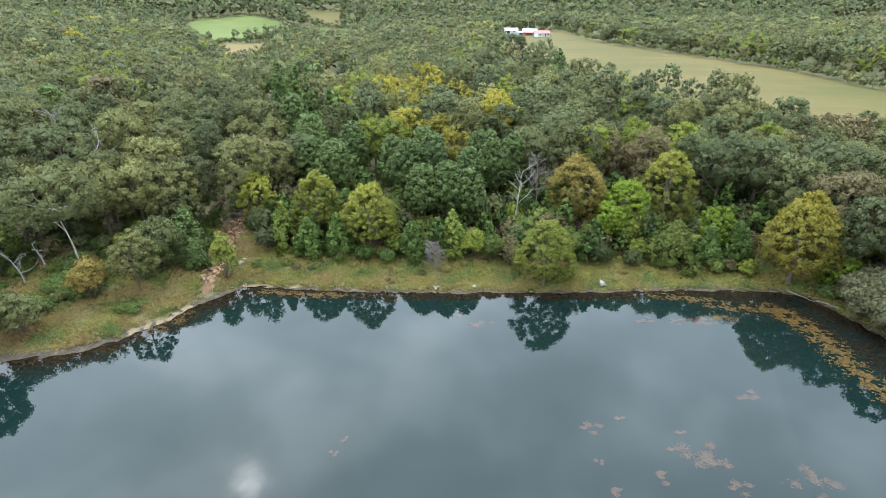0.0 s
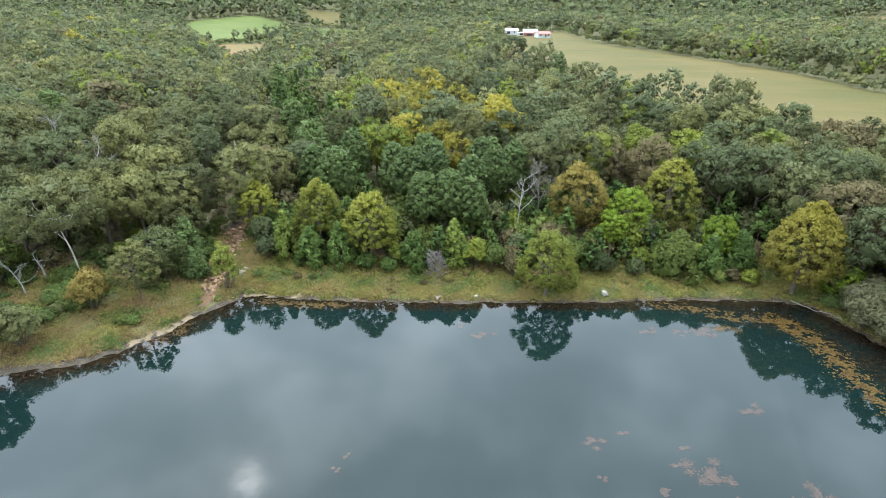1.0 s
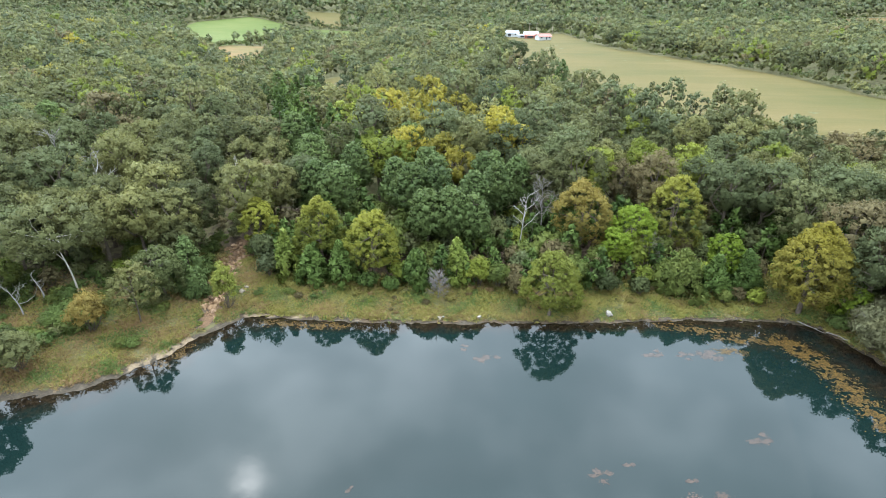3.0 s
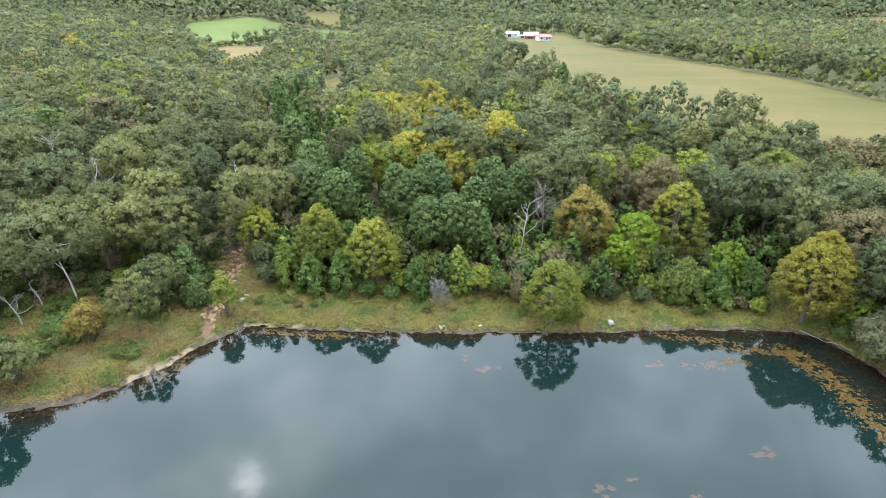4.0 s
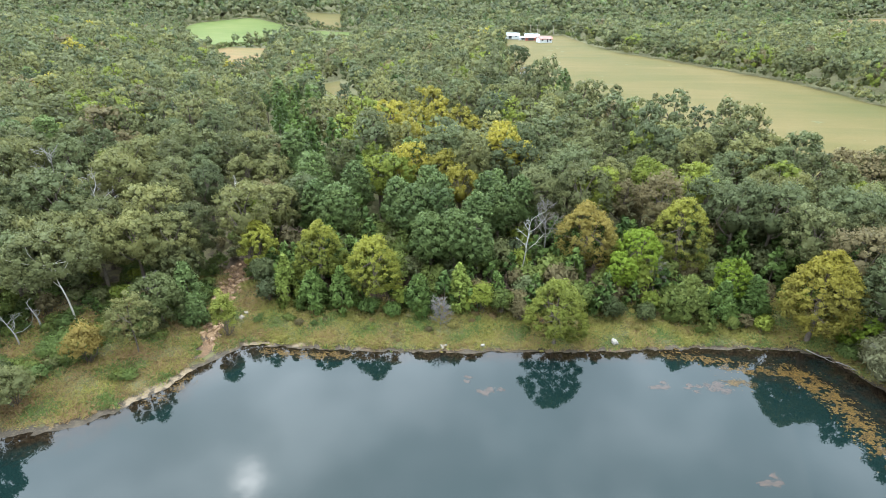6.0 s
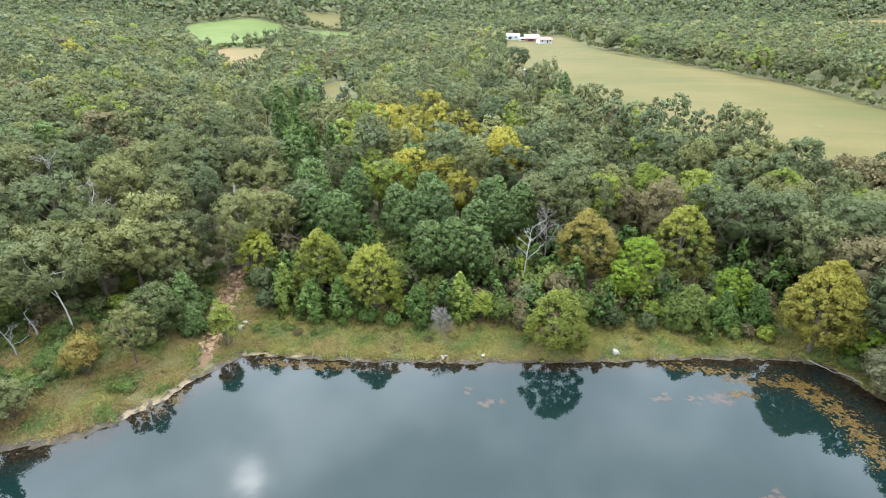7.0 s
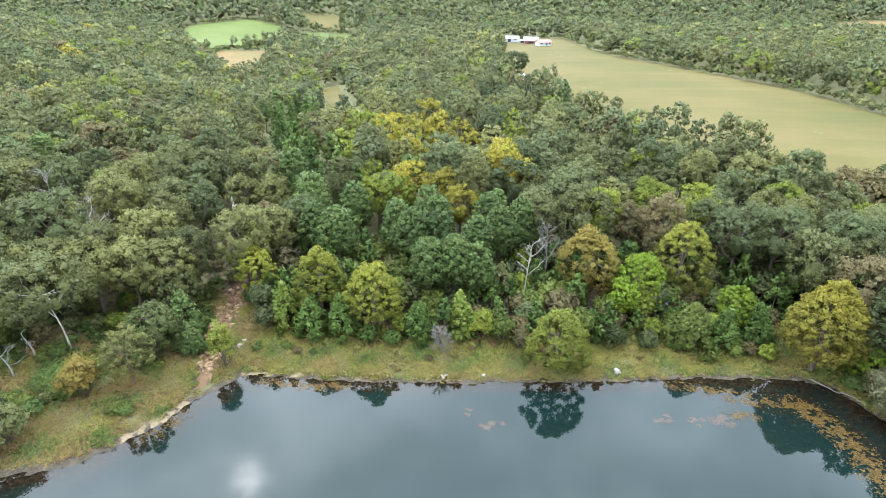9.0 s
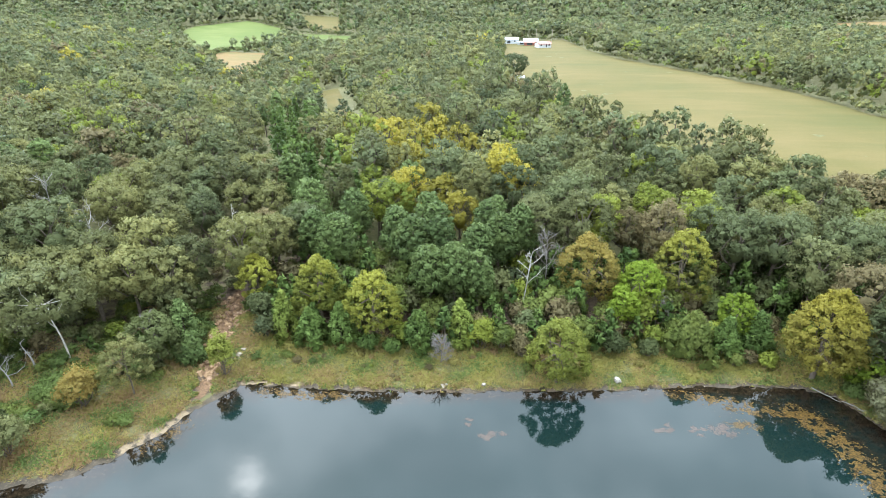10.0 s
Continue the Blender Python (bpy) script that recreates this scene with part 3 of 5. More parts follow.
def broadleaf(rng, h, r, foot=0.32, n=30, n_leaf=60, leaf=0.3, size=0.2, lean=(0, 0), limbs=7, pointed=0.0, thick=1.0, boughs=9, jitter=0.55, soft=0.45, gaps=0.1, rough=0.36, core=0.52, heart=0.32):
    """Crown and trunk of a broad-leaved tree: boughs that bulge from the crown, each covered in tufts."""
    mid = np.array([lean[0] * 0.7, lean[1] * 0.7, h * (foot + 1) / 2])
    semi = np.array([r, r, h * (1 - foot) / 2])
    d = dome(rng, boughs, -0.62)
    bc = d * semi * (rng.uniform(0.46, 0.62, (boughs, 1)) if boughs > 1 else 0.02)
    br = semi * (np.clip(0.47 * (9 / boughs) ** 0.22, 0.3, 0.7) if boughs > 1 else 0.86) * rng.uniform(0.8, 1.18, (boughs, 1)) * np.array([1, 1, min(1.0, 1.25 * r / semi[2])])
    per = max(6, int(3.2 * n / boughs))
    ray = np.stack([dome(rng, per, -0.95) for _ in range(boughs)])
    c = bc[:, None] + ray * br[:, None]
    k = np.linalg.norm((c[:, :, None] - bc[None, None]) / br[None, None], axis=-1)
    k[np.arange(boughs), :, np.arange(boughs)] = 9
    open_air = (k.min(2) > 0.9) & ((ray * unit(bc)[:, None]).sum(-1) > (-0.35 if boughs > 1 else -9))
    c = c[open_air]
    c = c[rng.permutation(len(c))[:n]]
    c = c[rng.random(len(c)) > gaps]
    if pointed:
        k = np.clip(c[:, 2] / semi[2], -1, 1)
        c[:, :2] *= (1 - pointed * np.clip(k, -0.6, 1))[:, None]
    c = mid + c * (1 - 0.5 * size)
    rad = r * size * rng.uniform(0.7, 1.3, len(c))
    crown = foliage(rng, c, rad, mid - np.array([0, 0, semi[2] * 0.3]), n_leaf, leaf, jitter=jitter, soft=soft, rough=rough, core=core, heart=None if pointed or not heart else semi * heart)
    top = np.array([lean[0], lean[1], h * 0.72])
    k = np.linspace(0, 1, 7)[:, None]
    path = top * k + np.array([lean[0], lean[1], 0]) * -0.25 * np.sin(k * math.pi) + np.array([[0.12, 0.1, 0]]) * np.sin(k * 7) * min(r * 0.12, 0.3)
    path[0, 2] = -0.3
    w = (0.02 * h + 0.02) * thick
    pieces = [tube(path, w * (1.25 - k[:, 0]), 8)]
    for i in rng.choice(len(c), min(limbs, len(c)), replace=False):
        s = 3 + int(rng.integers(0, 3))
        pieces.append(limb(rng, path[s], c[i], w * 0.5, w * 0.12))
    return crown, join(pieces)


def pine_form(rng, h, r, n=26, n_leaf=70, leaf=0.26, bare=0.4):
    k = np.sort(rng.uniform(0, 1, n))
    z = h * (bare + (0.97 - bare) * k)
    a = np.arange(n) * 2.39996 + rng.uniform(0, 6)
    out = r * np.sqrt(np.clip(1.0 - k ** 1.8, 0.0, 1)) * np.where(k < 0.18, 0.55 + 2.5 * k, 1.0) * rng.uniform(0.55, 0.86, n)
    c = np.stack([np.cos(a) * out, np.sin(a) * out, z], 1)
    c[-1, :2] = 0
    rad = r * (0.36 if n < 30 else 0.28) * rng.uniform(0.7, 1.15, n) * (1.1 - 0.35 * k)
    crown = foliage(rng, c, rad, np.array([0, 0, h * 0.55]), n_leaf, leaf, squash=0.75, loose=0.2, jitter=0.55, long=1.3, heart=np.array([r * 0.36, r * 0.36, h * 0.22]))
    kk = np.linspace(0, 1, 6)
    pieces = [tube(np.stack([0.1 * np.sin(kk * 5), 0.1 * np.cos(kk * 4), kk * h * 0.97 - 0.3 * (kk == 0)], 1), (0.02 * h + 0.02) * (1.1 - kk), 7)]
    for i in range(0, n, 2):
        pieces.append(limb(rng, (0, 0, c[i, 2] - 0.35), c[i], 0.07, 0.02, 0.06, 4, 4))
    return crown, join(pieces)


def cedar_form(rng, h, r, n=34, n_leaf=60, leaf=0.24, full=0.62):
    k = np.clip((np.arange(n) + rng.uniform(-2, 3, n)) / n, 0.0, 1.0)
    a = np.arange(n) * 2.39996 + rng.normal(size=n) * 0.5
    lobe = 1 + 0.2 * np.sin(2 * a + rng.uniform(0, 6)) + 0.12 * np.sin(3 * a + 5 * k + rng.uniform(0, 6))
    z = h * (0.05 + 0.92 * k)
    out = r * (1 - k ** (1 / full)) * lobe * rng.uniform(0.5, 0.92, n)
    c = np.stack([np.cos(a) * out, np.sin(a) * out, z], 1)
    rad = r * (0.3 - 0.15 * k) * rng.uniform(0.65, 1.35, n)
    crown = foliage(rng, c, rad, np.array([0, 0, h * 0.2]), n_leaf, leaf, squash=1.2, loose=0.25, jitter=0.6, long=1.6, soft=0.5)
    kk = np.linspace(0, 1, 5)
    return crown, tube(np.stack([0 * kk, 0 * kk, kk * h * 0.95 - 0.3 * (kk == 0)], 1), 0.018 * h * (1.15 - kk), 6)


def shrub_form(rng, h, r, n=18, n_leaf=55, leaf=0.22, long=1.0):
    d = dome(rng, n, -0.2)
    mid = np.array([0, 0, h * 0.42])
    c = mid + d * np.array([r * 0.7, r * 0.7, h * 0.4]) * rng.uniform(0.65, 1.0, (n, 1))
    crown = foliage(rng, c, r * (0.36 if n < 30 else 0.27) * rng.uniform(0.7, 1.3, n), np.array([0, 0, h * 0.2]), n_leaf, leaf, loose=0.25, jitter=0.6, long=long)
    pieces = [limb(rng, (rng.normal() * 0.15, rng.normal() * 0.15, -0.15), c[i], 0.05, 0.015, 0.1, 4, 4) for i in range(0, n, 3)]
    return crown, join(pieces)


def bare_form(rng, h, r, lean=(0.0, 0.0), n=9, twigs=5, thick=1.0, low=0.3):
    """A leafless tree: its trunk, and each bough with its twigs."""
    k = np.linspace(0, 1, 7)
    path = np.stack([lean[0] * k ** 1.3 + 0.15 * np.sin(5 * k), lean[1] * k ** 1.3, k * h * 0.9 - 0.25 * (k == 0)], 1)
    w = (0.016 * h + 0.03) * thick
    trunk = tube(path, w * (1.15 - k), 7)
    boughs = []
    for i in range(n):
        pieces = []
        f = low + (0.95 - low) * (i + rng.random()) / n
        a0 = np.array([np.interp(f, k, path[:, j]) for j in range(3)])
        ang = i * 2.4 + rng.normal() * 0.4
        span = r * (1.15 - 0.6 * f) * rng.uniform(0.7, 1.2)
        a1 = a0 + np.array([math.cos(ang) * span, math.sin(ang) * span, span * rng.uniform(0.5, 1.3)])
        pieces.append(limb(rng, a0, a1, w * 0.45, w * 0.14, 0.12, 5, 5))
        for _ in range(twigs):
            q = rng.uniform(0.35, 1.0)
            b0 = a0 + (a1 - a0) * q
            b1 = b0 + unit(rng.normal(size=3) + np.array([math.cos(ang), math.sin(ang), 0.9])) * span * rng.uniform(0.25, 0.55)
            pieces.append(limb(rng, b0, b1, max(w * 0.2, 0.018), 0.012, 0.12, 4, 3))
        boughs.append(join(pieces))
    return trunk, boughs


def tree(name, form, leaf_mat, label, category="tree", bark=None, group="", trunk_name="trunk"):
    (v, nrm, tri), (tv, tf) = form
    ob = new(name)
    ob.empty_display_size = 0.5
    under(trunk_name, mesh_of(trunk_name, tv, [(tf, 0)], [bark or BARK], True), ob)
    under("crown", mesh_of("crown", v, [(tri, 0)], [leaf_mat], True, normals=nrm), ob)
    return tagged(ob, label, category, group)


def plant(ob, x, y, scale=1.0, turn=None, z=None):
    ob.matrix_basis = Matrix.Translation((x, y, float(land(x, y)) if z is None else z)) @ Matrix.Rotation(random.uniform(0, 6.28) if turn is None else turn, 4, "Z") @ Matrix.Diagonal((scale, scale, scale, 1))
    return ob


def discard(pool, used):
    """Remove patterns that were never planted."""
    for ob in pool:
        if ob.name not in used:
            for c in list(ob.children):
                bpy.data.objects.remove(c)
            bpy.data.objects.remove(ob)


def recolour(ob, mat, label=""):
    for c in ob.children:
        if c.name.startswith("crown"):
            c.material_slots[0].link = "OBJECT"
            c.material_slots[0].material = mat
    if label:
        ob["label"] = label


R = np.random.default_rng(7)
TAKEN = []


def stand(name, kind, x, y, top, r, mat, label, scale_r=1.0, category="tree", group="", bark=None, **more):
    """One tree with its top at the height given above the water."""
    h = top - float(land(x, y))
    ob = tree(name, kind(R, h, r, **more), mat, label, category, bark, group)
    TAKEN.append((x, y, r))
    return plant(ob, x, y, 1.0, 0.0)


# ---- trees along the shore ----
S = dict(n=210, n_leaf=56, leaf=0.21, size=0.125, foot=0.08, pointed=0.34, boughs=13)
stand("sycamore_tree", broadleaf, -30.8, 73.6, 11.6, 2.7, SYC, "slender yellow-green sycamore tree beside the red gully", **S)
stand("sycamore_tree", broadleaf, -21.2, 70.8, 13.0, 3.5, SYC, "tall yellow-green sycamore tree behind the cedars", **S)
stand("sycamore_tree", broadleaf, -13.5, 68.8, 11.4, 3.9, SYC, "broad conical yellow-green sycamore at the wood's edge", **S)
stand("sycamore_tree", broadleaf, 10.1, 61.7, 9.5, 3.8, SYC_GREEN, "full green sycamore tree standing at the water's edge", **dict(S, foot=0.02, pointed=0.3))
stand("sycamore_tree", broadleaf, 16.2, 77.9, 13.6, 4.5, SYC_RUST, "rusty orange-green sycamore tree with visible limbs", **S)
stand("sycamore_tree", broadleaf, 29.7, 79.4, 14.0, 4.2, SYC_OLIVE, "olive-gold sycamore tree rising behind the cedars", **S)
stand("sycamore_tree", broadleaf, 42.0, 64.5, 13.4, 4.8, SYC_GOLD, "large golden sycamore tree overhanging the pond corner", **dict(S, n=430, size=0.105, boughs=17, pointed=0.56))
stand("lime_green_tree", broadleaf, 22.9, 75.6, 11.0, 3.3, BRIGHT, "bright lime-green broad-leaved tree in the front row", **dict(S, pointed=0))
stand("lime_green_tree", broadleaf, 20.0, 71.6, 9.0, 2.1, BRIGHT, "small yellow-green tree in front of the woods", **dict(S, pointed=0))
stand("lime_green_tree", broadleaf, 34.6, 70.8, 8.6, 2.5, BRIGHT, "young lime-green tree between dark cedars", **dict(S, pointed=0))
stand("lime_green_tree", broadleaf, 46.3, 62.4, 6.4, 2.2, BRIGHT, "bright green sapling at the pond corner", **dict(S, pointed=0, foot=0.05))
C = dict(n=90, n_leaf=56, leaf=0.22)
for x, y, top, r, mat, label in ((-25.2, 67.6, 8.4, 2.0, CEDAR_LIGHT, "dense conical yellow-green cedar at the bank"),
                                 (-21.4, 66.4, 6.6, 2.3, CEDAR, "low dark green cedar in the shore thicket"),
                                 (-17.6, 67.0, 7.2, 2.2, CEDAR, "rounded dark green cedar beneath the sycamores"),
                                 (-7.4, 66.8, 6.4, 2.4, CEDAR, "low rounded dark cedar behind the grass"),
                                 (-1.9, 68.2, 7.6, 2.2, CEDAR_LIGHT, "pointed olive-green cedar with feathery tips"),
                                 (28.0, 68.0, 7.0, 3.6, SCRUB, "wide conical grey-green cedar at the bank"),
                                 (32.4, 68.2, 6.4, 2.6, CEDAR, "bushy dark cedar beside the wide one"),
                                 (36.4, 68.6, 7.0, 2.6, CEDAR, "dark cedar behind the golden sycamore"),
                                 (-37.4, 64.6, 8.2, 2.8, PINE, "young deep green pine beside the gully"),
                                 (-35.6, 62.0, 4.6, 1.8, PINE, "small dark green cedar on the slope")):
    stand("cedar_tree", cedar_form, x, y, top, r, mat, label, **C)
for x, y, top, r, mat, label in ((0.9, 67.4, 5.8, 2.0, LIME, "yellow-green shrub at the edge of the wood"),
                                 (3.8, 67.0, 5.2, 1.9, SCRUB, "leafy green shrub behind the grass strip"),
                                 (6.2, 65.8, 4.2, 1.4, RUSSET, "reddish brown shrub beside the sycamore"),
                                 (18.2, 67.4, 4.3, 1.9, GREYGREEN, "grey-green willow shrub on the bank"),
                                 (22.6, 67.2, 3.6, 1.5, GREYGREEN, "small grey-green shrub on the bank"),
                                 (37.2, 66.2, 3.2, 1.3, LIME, "light green shrub under the golden tree"),
                                 (33.2, 66.2, 2.7, 1.1, SCRUB, "small green bush in the grass"),
                                 (35.2, 66.8, 2.9, 1.2, RUSSET, "brown-leaved bush in the grass"),
                                 (-43.5, 52.8, 6.9, 2.5, ORANGE, "round orange-leaved autumn shrub on the bank"),
                                 (-47.6, 54.6, 3.2, 3.3, WEED, "sprawling bright green bramble bush"),
                                 (-46.9, 45.8, 6.4, 2.7, OAK, "spreading grey-green shrub near the water"),
                                 (-50.0, 47.6, 4.8, 2.4, GREYGREEN, "leafy green shrub near the water"),
                                 (-30.8, 60.2, 7.6, 1.9, SYC_GREEN, "thin yellow-green sapling on the gully's edge"),
                                 (-13.8, 66.0, 3.4, 1.6, CEDAR, "low dark bush under the sycamore"),
                                 (-10.6, 65.6, 3.0, 1.5, CEDAR, "low dark green bush behind the grass"),
                                 (13.8, 68.2, 6.0, 2.2, SCRUB, "green shrub under the rusty sycamore"),
                                 (45.2, 61.4, 2.4, 1.7, WEED, "low green bush on the pond corner")):
    stand("shrub", shrub_form, x, y, top, r, mat, label, category="shrub", n=40, n_leaf=84, leaf=0.2)
for x, y, top, r in ((46.4, 57.2, 6.2, 3.3), (49.0, 60.2, 5.8, 2.8), (47.6, 53.0, 5.8, 3.4), (48.6, 56.2, 7.4, 3.4), (49.4, 49.6, 4.2, 2.8)):
    stand("willow_bush", shrub_form, x, y, top, r, WILLOW, "pale grey thin-leaved willow bush overhanging the cove", category="shrub", group="willows at the cove", n=64, n_leaf=140, leaf=0.16, long=2.6)
T = dict(n=110, n_leaf=60, leaf=0.24, size=0.17, foot=0.25)
stand("small_tree", broadleaf, -39.2, 55.2, 9.6, 2.8, OAK_PALE, "thin-stemmed pale green tree on the grassy bank", **dict(T, n=110, n_leaf=44, leaf=0.19, size=0.14, foot=0.1, thick=0.45, pointed=0.2))
stand("small_tree", broadleaf, -39.2, 61.0, 8.2, 3.1, GREYGREEN, "rounded grey-green tree on the slope", **dict(T, foot=0.08))
stand("oak_tree", broadleaf, -50.2, 60.2, 14.0, 5.4, OAK, "leaning pale-trunked oak tree on the open slope", bark=BARK_PALE, n=130, n_leaf=62, leaf=0.26, size=0.15, foot=0.34, heart=0, lean=(-2.6, 1.0), limbs=12, thick=0.42)
O = dict(n=120, n_leaf=62, leaf=0.26, size=0.18, foot=0.24)
for x, y, top, r, mat, label in ((-59.5, 63.5, 12.0, 4.6, OAK_DARK, "dark green oak tree on the slope"), (-57.0, 68.0, 13.2, 4.6, OAK_PALE, "pale olive oak tree on the slope"),
                                 (-63.0, 69.0, 13.0, 4.6, OAK, "mid-green oak tree with a rounded clumpy crown"), (-51.0, 68.4, 13.0, 4.2, OAK_PALE, "pale olive oak tree with a billowing crown"),
                                 (-46.4, 69.6, 12.6, 4.2, OAK_PALE, "tall pale oak tree above the bare slope"), (-41.4, 69.8, 12.8, 3.8, OAK_PALE, "tall pale oak tree beside the young pine"),
                                 (-40.8, 74.2, 13.2, 3.6, OAK, "mid-green oak tree above the gully"), (-58.2, 57.0, 8.0, 3.2, SCRUB, "green low-branched oak near the bank"),
                                 (-49.6, 42.6, 10.6, 2.9, OAK_DARK, "dark green tree at the water's edge"), (-61.0, 53.0, 8.0, 3.6, SCRUB, "low green tree at the bank's end"), (-53.6, 73.6, 13.4, 4.2, OAK, "mid-green oak tree with a rounded clumpy crown"),
                                 (-30.8, 82.5, 13.6, 3.4, OAK_PALE, "pale oak tree at the head of the gully"), (-33.8, 80.6, 12.8, 3.0, LIME, "lime-green tree at the head of the gully"),
                                 (48.6, 68.6, 15.2, 4.6, RUSSET, "tall brownish oak behind the pond corner"), (53.0, 64.5, 14.0, 4.4, OAK, "tall green oak on the cove bank"),
                                 (48.4, 62.8, 13.4, 3.6, OAK_DARK, "dark olive oak on the cove bank"), (50.6, 55.4, 12.8, 3.6, OAK, "green oak leaning over the cove"), (52.6, 50.6, 11.6, 3.8, OAK_DARK, "dark green oak beside the cove"), (54.5, 58.0, 13.0, 4.4, OAK_DARK, "dark green oak on the cove bank"),
                                 (-29.4, 70.6, 6.4, 1.8, OAK_DARK, "low dark green tree by the gully"), (-39.6, 67.8, 9.6, 2.4, OAK, "narrow green oak above the young pine")):
    stand("oak_tree", broadleaf, x, y, top, r, mat, label, **O)
P = dict(n=70, n_leaf=76, leaf=0.25)
for x, y, top, r in ((-28.0, 93, 15.2, 4.0), (-21.2, 81.8, 13.8, 3.6), (-20.4, 91, 14.6, 3.2), (-9.4, 81.4, 13.9, 3.5), (-6.4, 74.6, 12.4, 3.4), (-3.0, 74.8, 12.8, 3.2),
                     (0.2, 74.2, 12.0, 2.6), (3.4, 83.6, 14.0, 3.2), (-12.4, 84.6, 14.1, 3.0), (6.8, 86.4, 14.2, 3.0), (-25.2, 84.2, 13.2, 3.2), (0.0, 80.4, 13.4, 3.0)):
    stand("pine_tree", pine_form, x, y, top, r, PINE, "tall dark green pine with a clumped crown", group="pines in the wood", **P)


# ---- leafless trees and dead wood ----
def bare_tree(name, x, y, form, bark, label, twig=None, turn=0.0, category="dead tree"):
    (tv, tf), boughs = form
    ob = new(name)
    under("trunk", mesh_of("trunk", tv, [(tf, 0)], [bark], True), ob)
    for bv, bf in boughs:
        under("bough", mesh_of("bough", bv, [(bf, 0)], [twig or bark], True), ob)
    TAKEN.append((x, y, 3.4 if y > 76 else 1.2))
    return plant(tagged(ob, label, category), x, y, 1.0, turn)


bare_tree("bare_tree", 6.8, 76.4, bare_form(R, 11.4, 2.3, (1.2, 0), 9, 6, 0.5, 0.4), BARK_PALE, "pale leafless tree with forked white limbs")
bare_tree("bare_tree", 10.6, 81.6, bare_form(R, 11.6, 2.7, (0, 0), 16, 14, 0.5, 0.4), TWIG, "grey leafless tree with fine upright twigs")
bare_tree("bare_tree", -38.1, 84.0, bare_form(R, 13.0, 1.8, (0.4, 0), 7, 5, 0.6, 0.5), BARK_PALE, "thin white dead tree above the oaks")
bare_tree("bare_tree", -56.6, 78.8, bare_form(R, 13.0, 3.2, (-1.0, 0), 9, 6, 0.7, 0.45), BARK_GREY, "grey dead-topped tree among the oaks")
bare_tree("bare_tree", -72.6, 90.0, bare_form(R, 13.6, 3.6, (1.0, 0), 10, 6, 0.7, 0.45), BARK_GREY, "grey dead tree with spreading limbs")
bare_tree("dead_snag", -53.2, 58.2, bare_form(R, 4.2, 0.8, (-0.7, 0), 4, 3, 1.3, 0.3), BARK_GREY, "broken grey snag standing on the slope")
bare_tree("dead_snag", -53.8, 55.2, bare_form(R, 4.0, 2.2, (-1.2, 0.3), 6, 5, 1.0, 0.3), BARK_GREY, "fallen grey dead tree with tangled limbs")
bare_tree("bare_shrub", -4.2, 64.0, bare_form(R, 4.4, 1.3, (0, 0), 26, 22, 0.5, 0.06), TWIG, "dense grey leafless shrub in the grass", category="shrub")
bare_tree("bare_shrub", -40.6, 63.0, bare_form(R, 6.6, 1.6, (0, 0), 22, 20, 0.45, 0.4), TWIG, "pinkish grey leafless shrub on the slope", category="shrub")
bare_tree("bare_shrub", 46.6, 57.2, bare_form(R, 4.2, 2.2, (-0.8, -0.6), 8, 8, 0.2, 0.08), TWIG, "grey leafless willow twigs over the water", category="shrub")
bare_tree("bare_shrub", 25.0, 73.2, bare_form(R, 6.4, 1.8, (0, 0), 14, 12, 0.45, 0.3), TWIG, "grey leafless brush in the wood's edge", category="shrub")


# ---- the wood ----
def woodland_points(y0, y1, step, rng, edge):
    ys = np.arange(y0, y1, step)
    pts = []
    for y in ys:
        xs = np.arange(-0.86 * y - 14, 0.815 * y + 14, step)
        pts.append(np.stack([xs, np.full(len(xs), y)], 1))
    p = np.concatenate(pts)
    p[:, 0] += (np.round(p[:, 1] / step) % 2) * step * 0.5
    p += rng.uniform(-0.28, 0.28, p.shape) * step
    x, y = p[:, 0], p[:, 1]
    ok = from_shore(x, y) > edge
    for f in FIELDS:
        ok &= ~(inside(f, x, y) | (segments(f, x, y, True) < (4.0 if f is CLEARING else 3.0)))
    ok &= segments(GULLY, x, y, False) > np.where(y > 73, 1.6, 3.2 if step > 4 else 2.4)
    own = np.array([(mx, my) for mx, my, _ in MARKED if y0 <= my < y1] or [(0.0, -900.0)])
    ok &= np.hypot(x[:, None] - own[None, :, 0], y[:, None] - own[None, :, 1]).min(1) > step * 0.62
    return np.concatenate([p[ok], own[own[:, 1] > 0]])


def clear_of_taken(p, gap, share=0.85):
    t = np.array(TAKEN)
    d = np.hypot(p[:, None, 0] - t[None, :, 0], p[:, None, 1] - t[None, :, 1])
    return p[(d > np.maximum(t[None, :, 2] * share, 1.0) + gap).all(1)]


MARKED = []


def mark(kind, *places):
    """Trees that stand out, each at its place."""
    MARKED.extend((x, y, kind) for x, y in places)


mark("yellow", (-6.4, 101.3), (-2.8, 93.6), (0.5, 114.8), (4.8, 109.8), (8.4, 106.4), (-14.4, 116.5), (-14.3, 130.6), (-12.7, 150.3), (-9.3, 132.1), (-4.2, 136.5), (-0.8, 130.8), (-7.2, 118.8), (-21.0, 135.9), (-21.8, 151.2))
mark("lime", (-21.1, 110.7), (-17.2, 105.0), (-17.3, 96.3), (-14.0, 96.8), (-29.1, 150.5), (-46.4, 234.9), (-94.8, 318.9), (-80.7, 352.2), (-93.9, 290.1), (-29.2, 125.3), (2.3, 290.4), (37.2, 144.1), (28.4, 94.1), (31.5, 97.3), (40.1, 97.9), (51.7, 97.2))
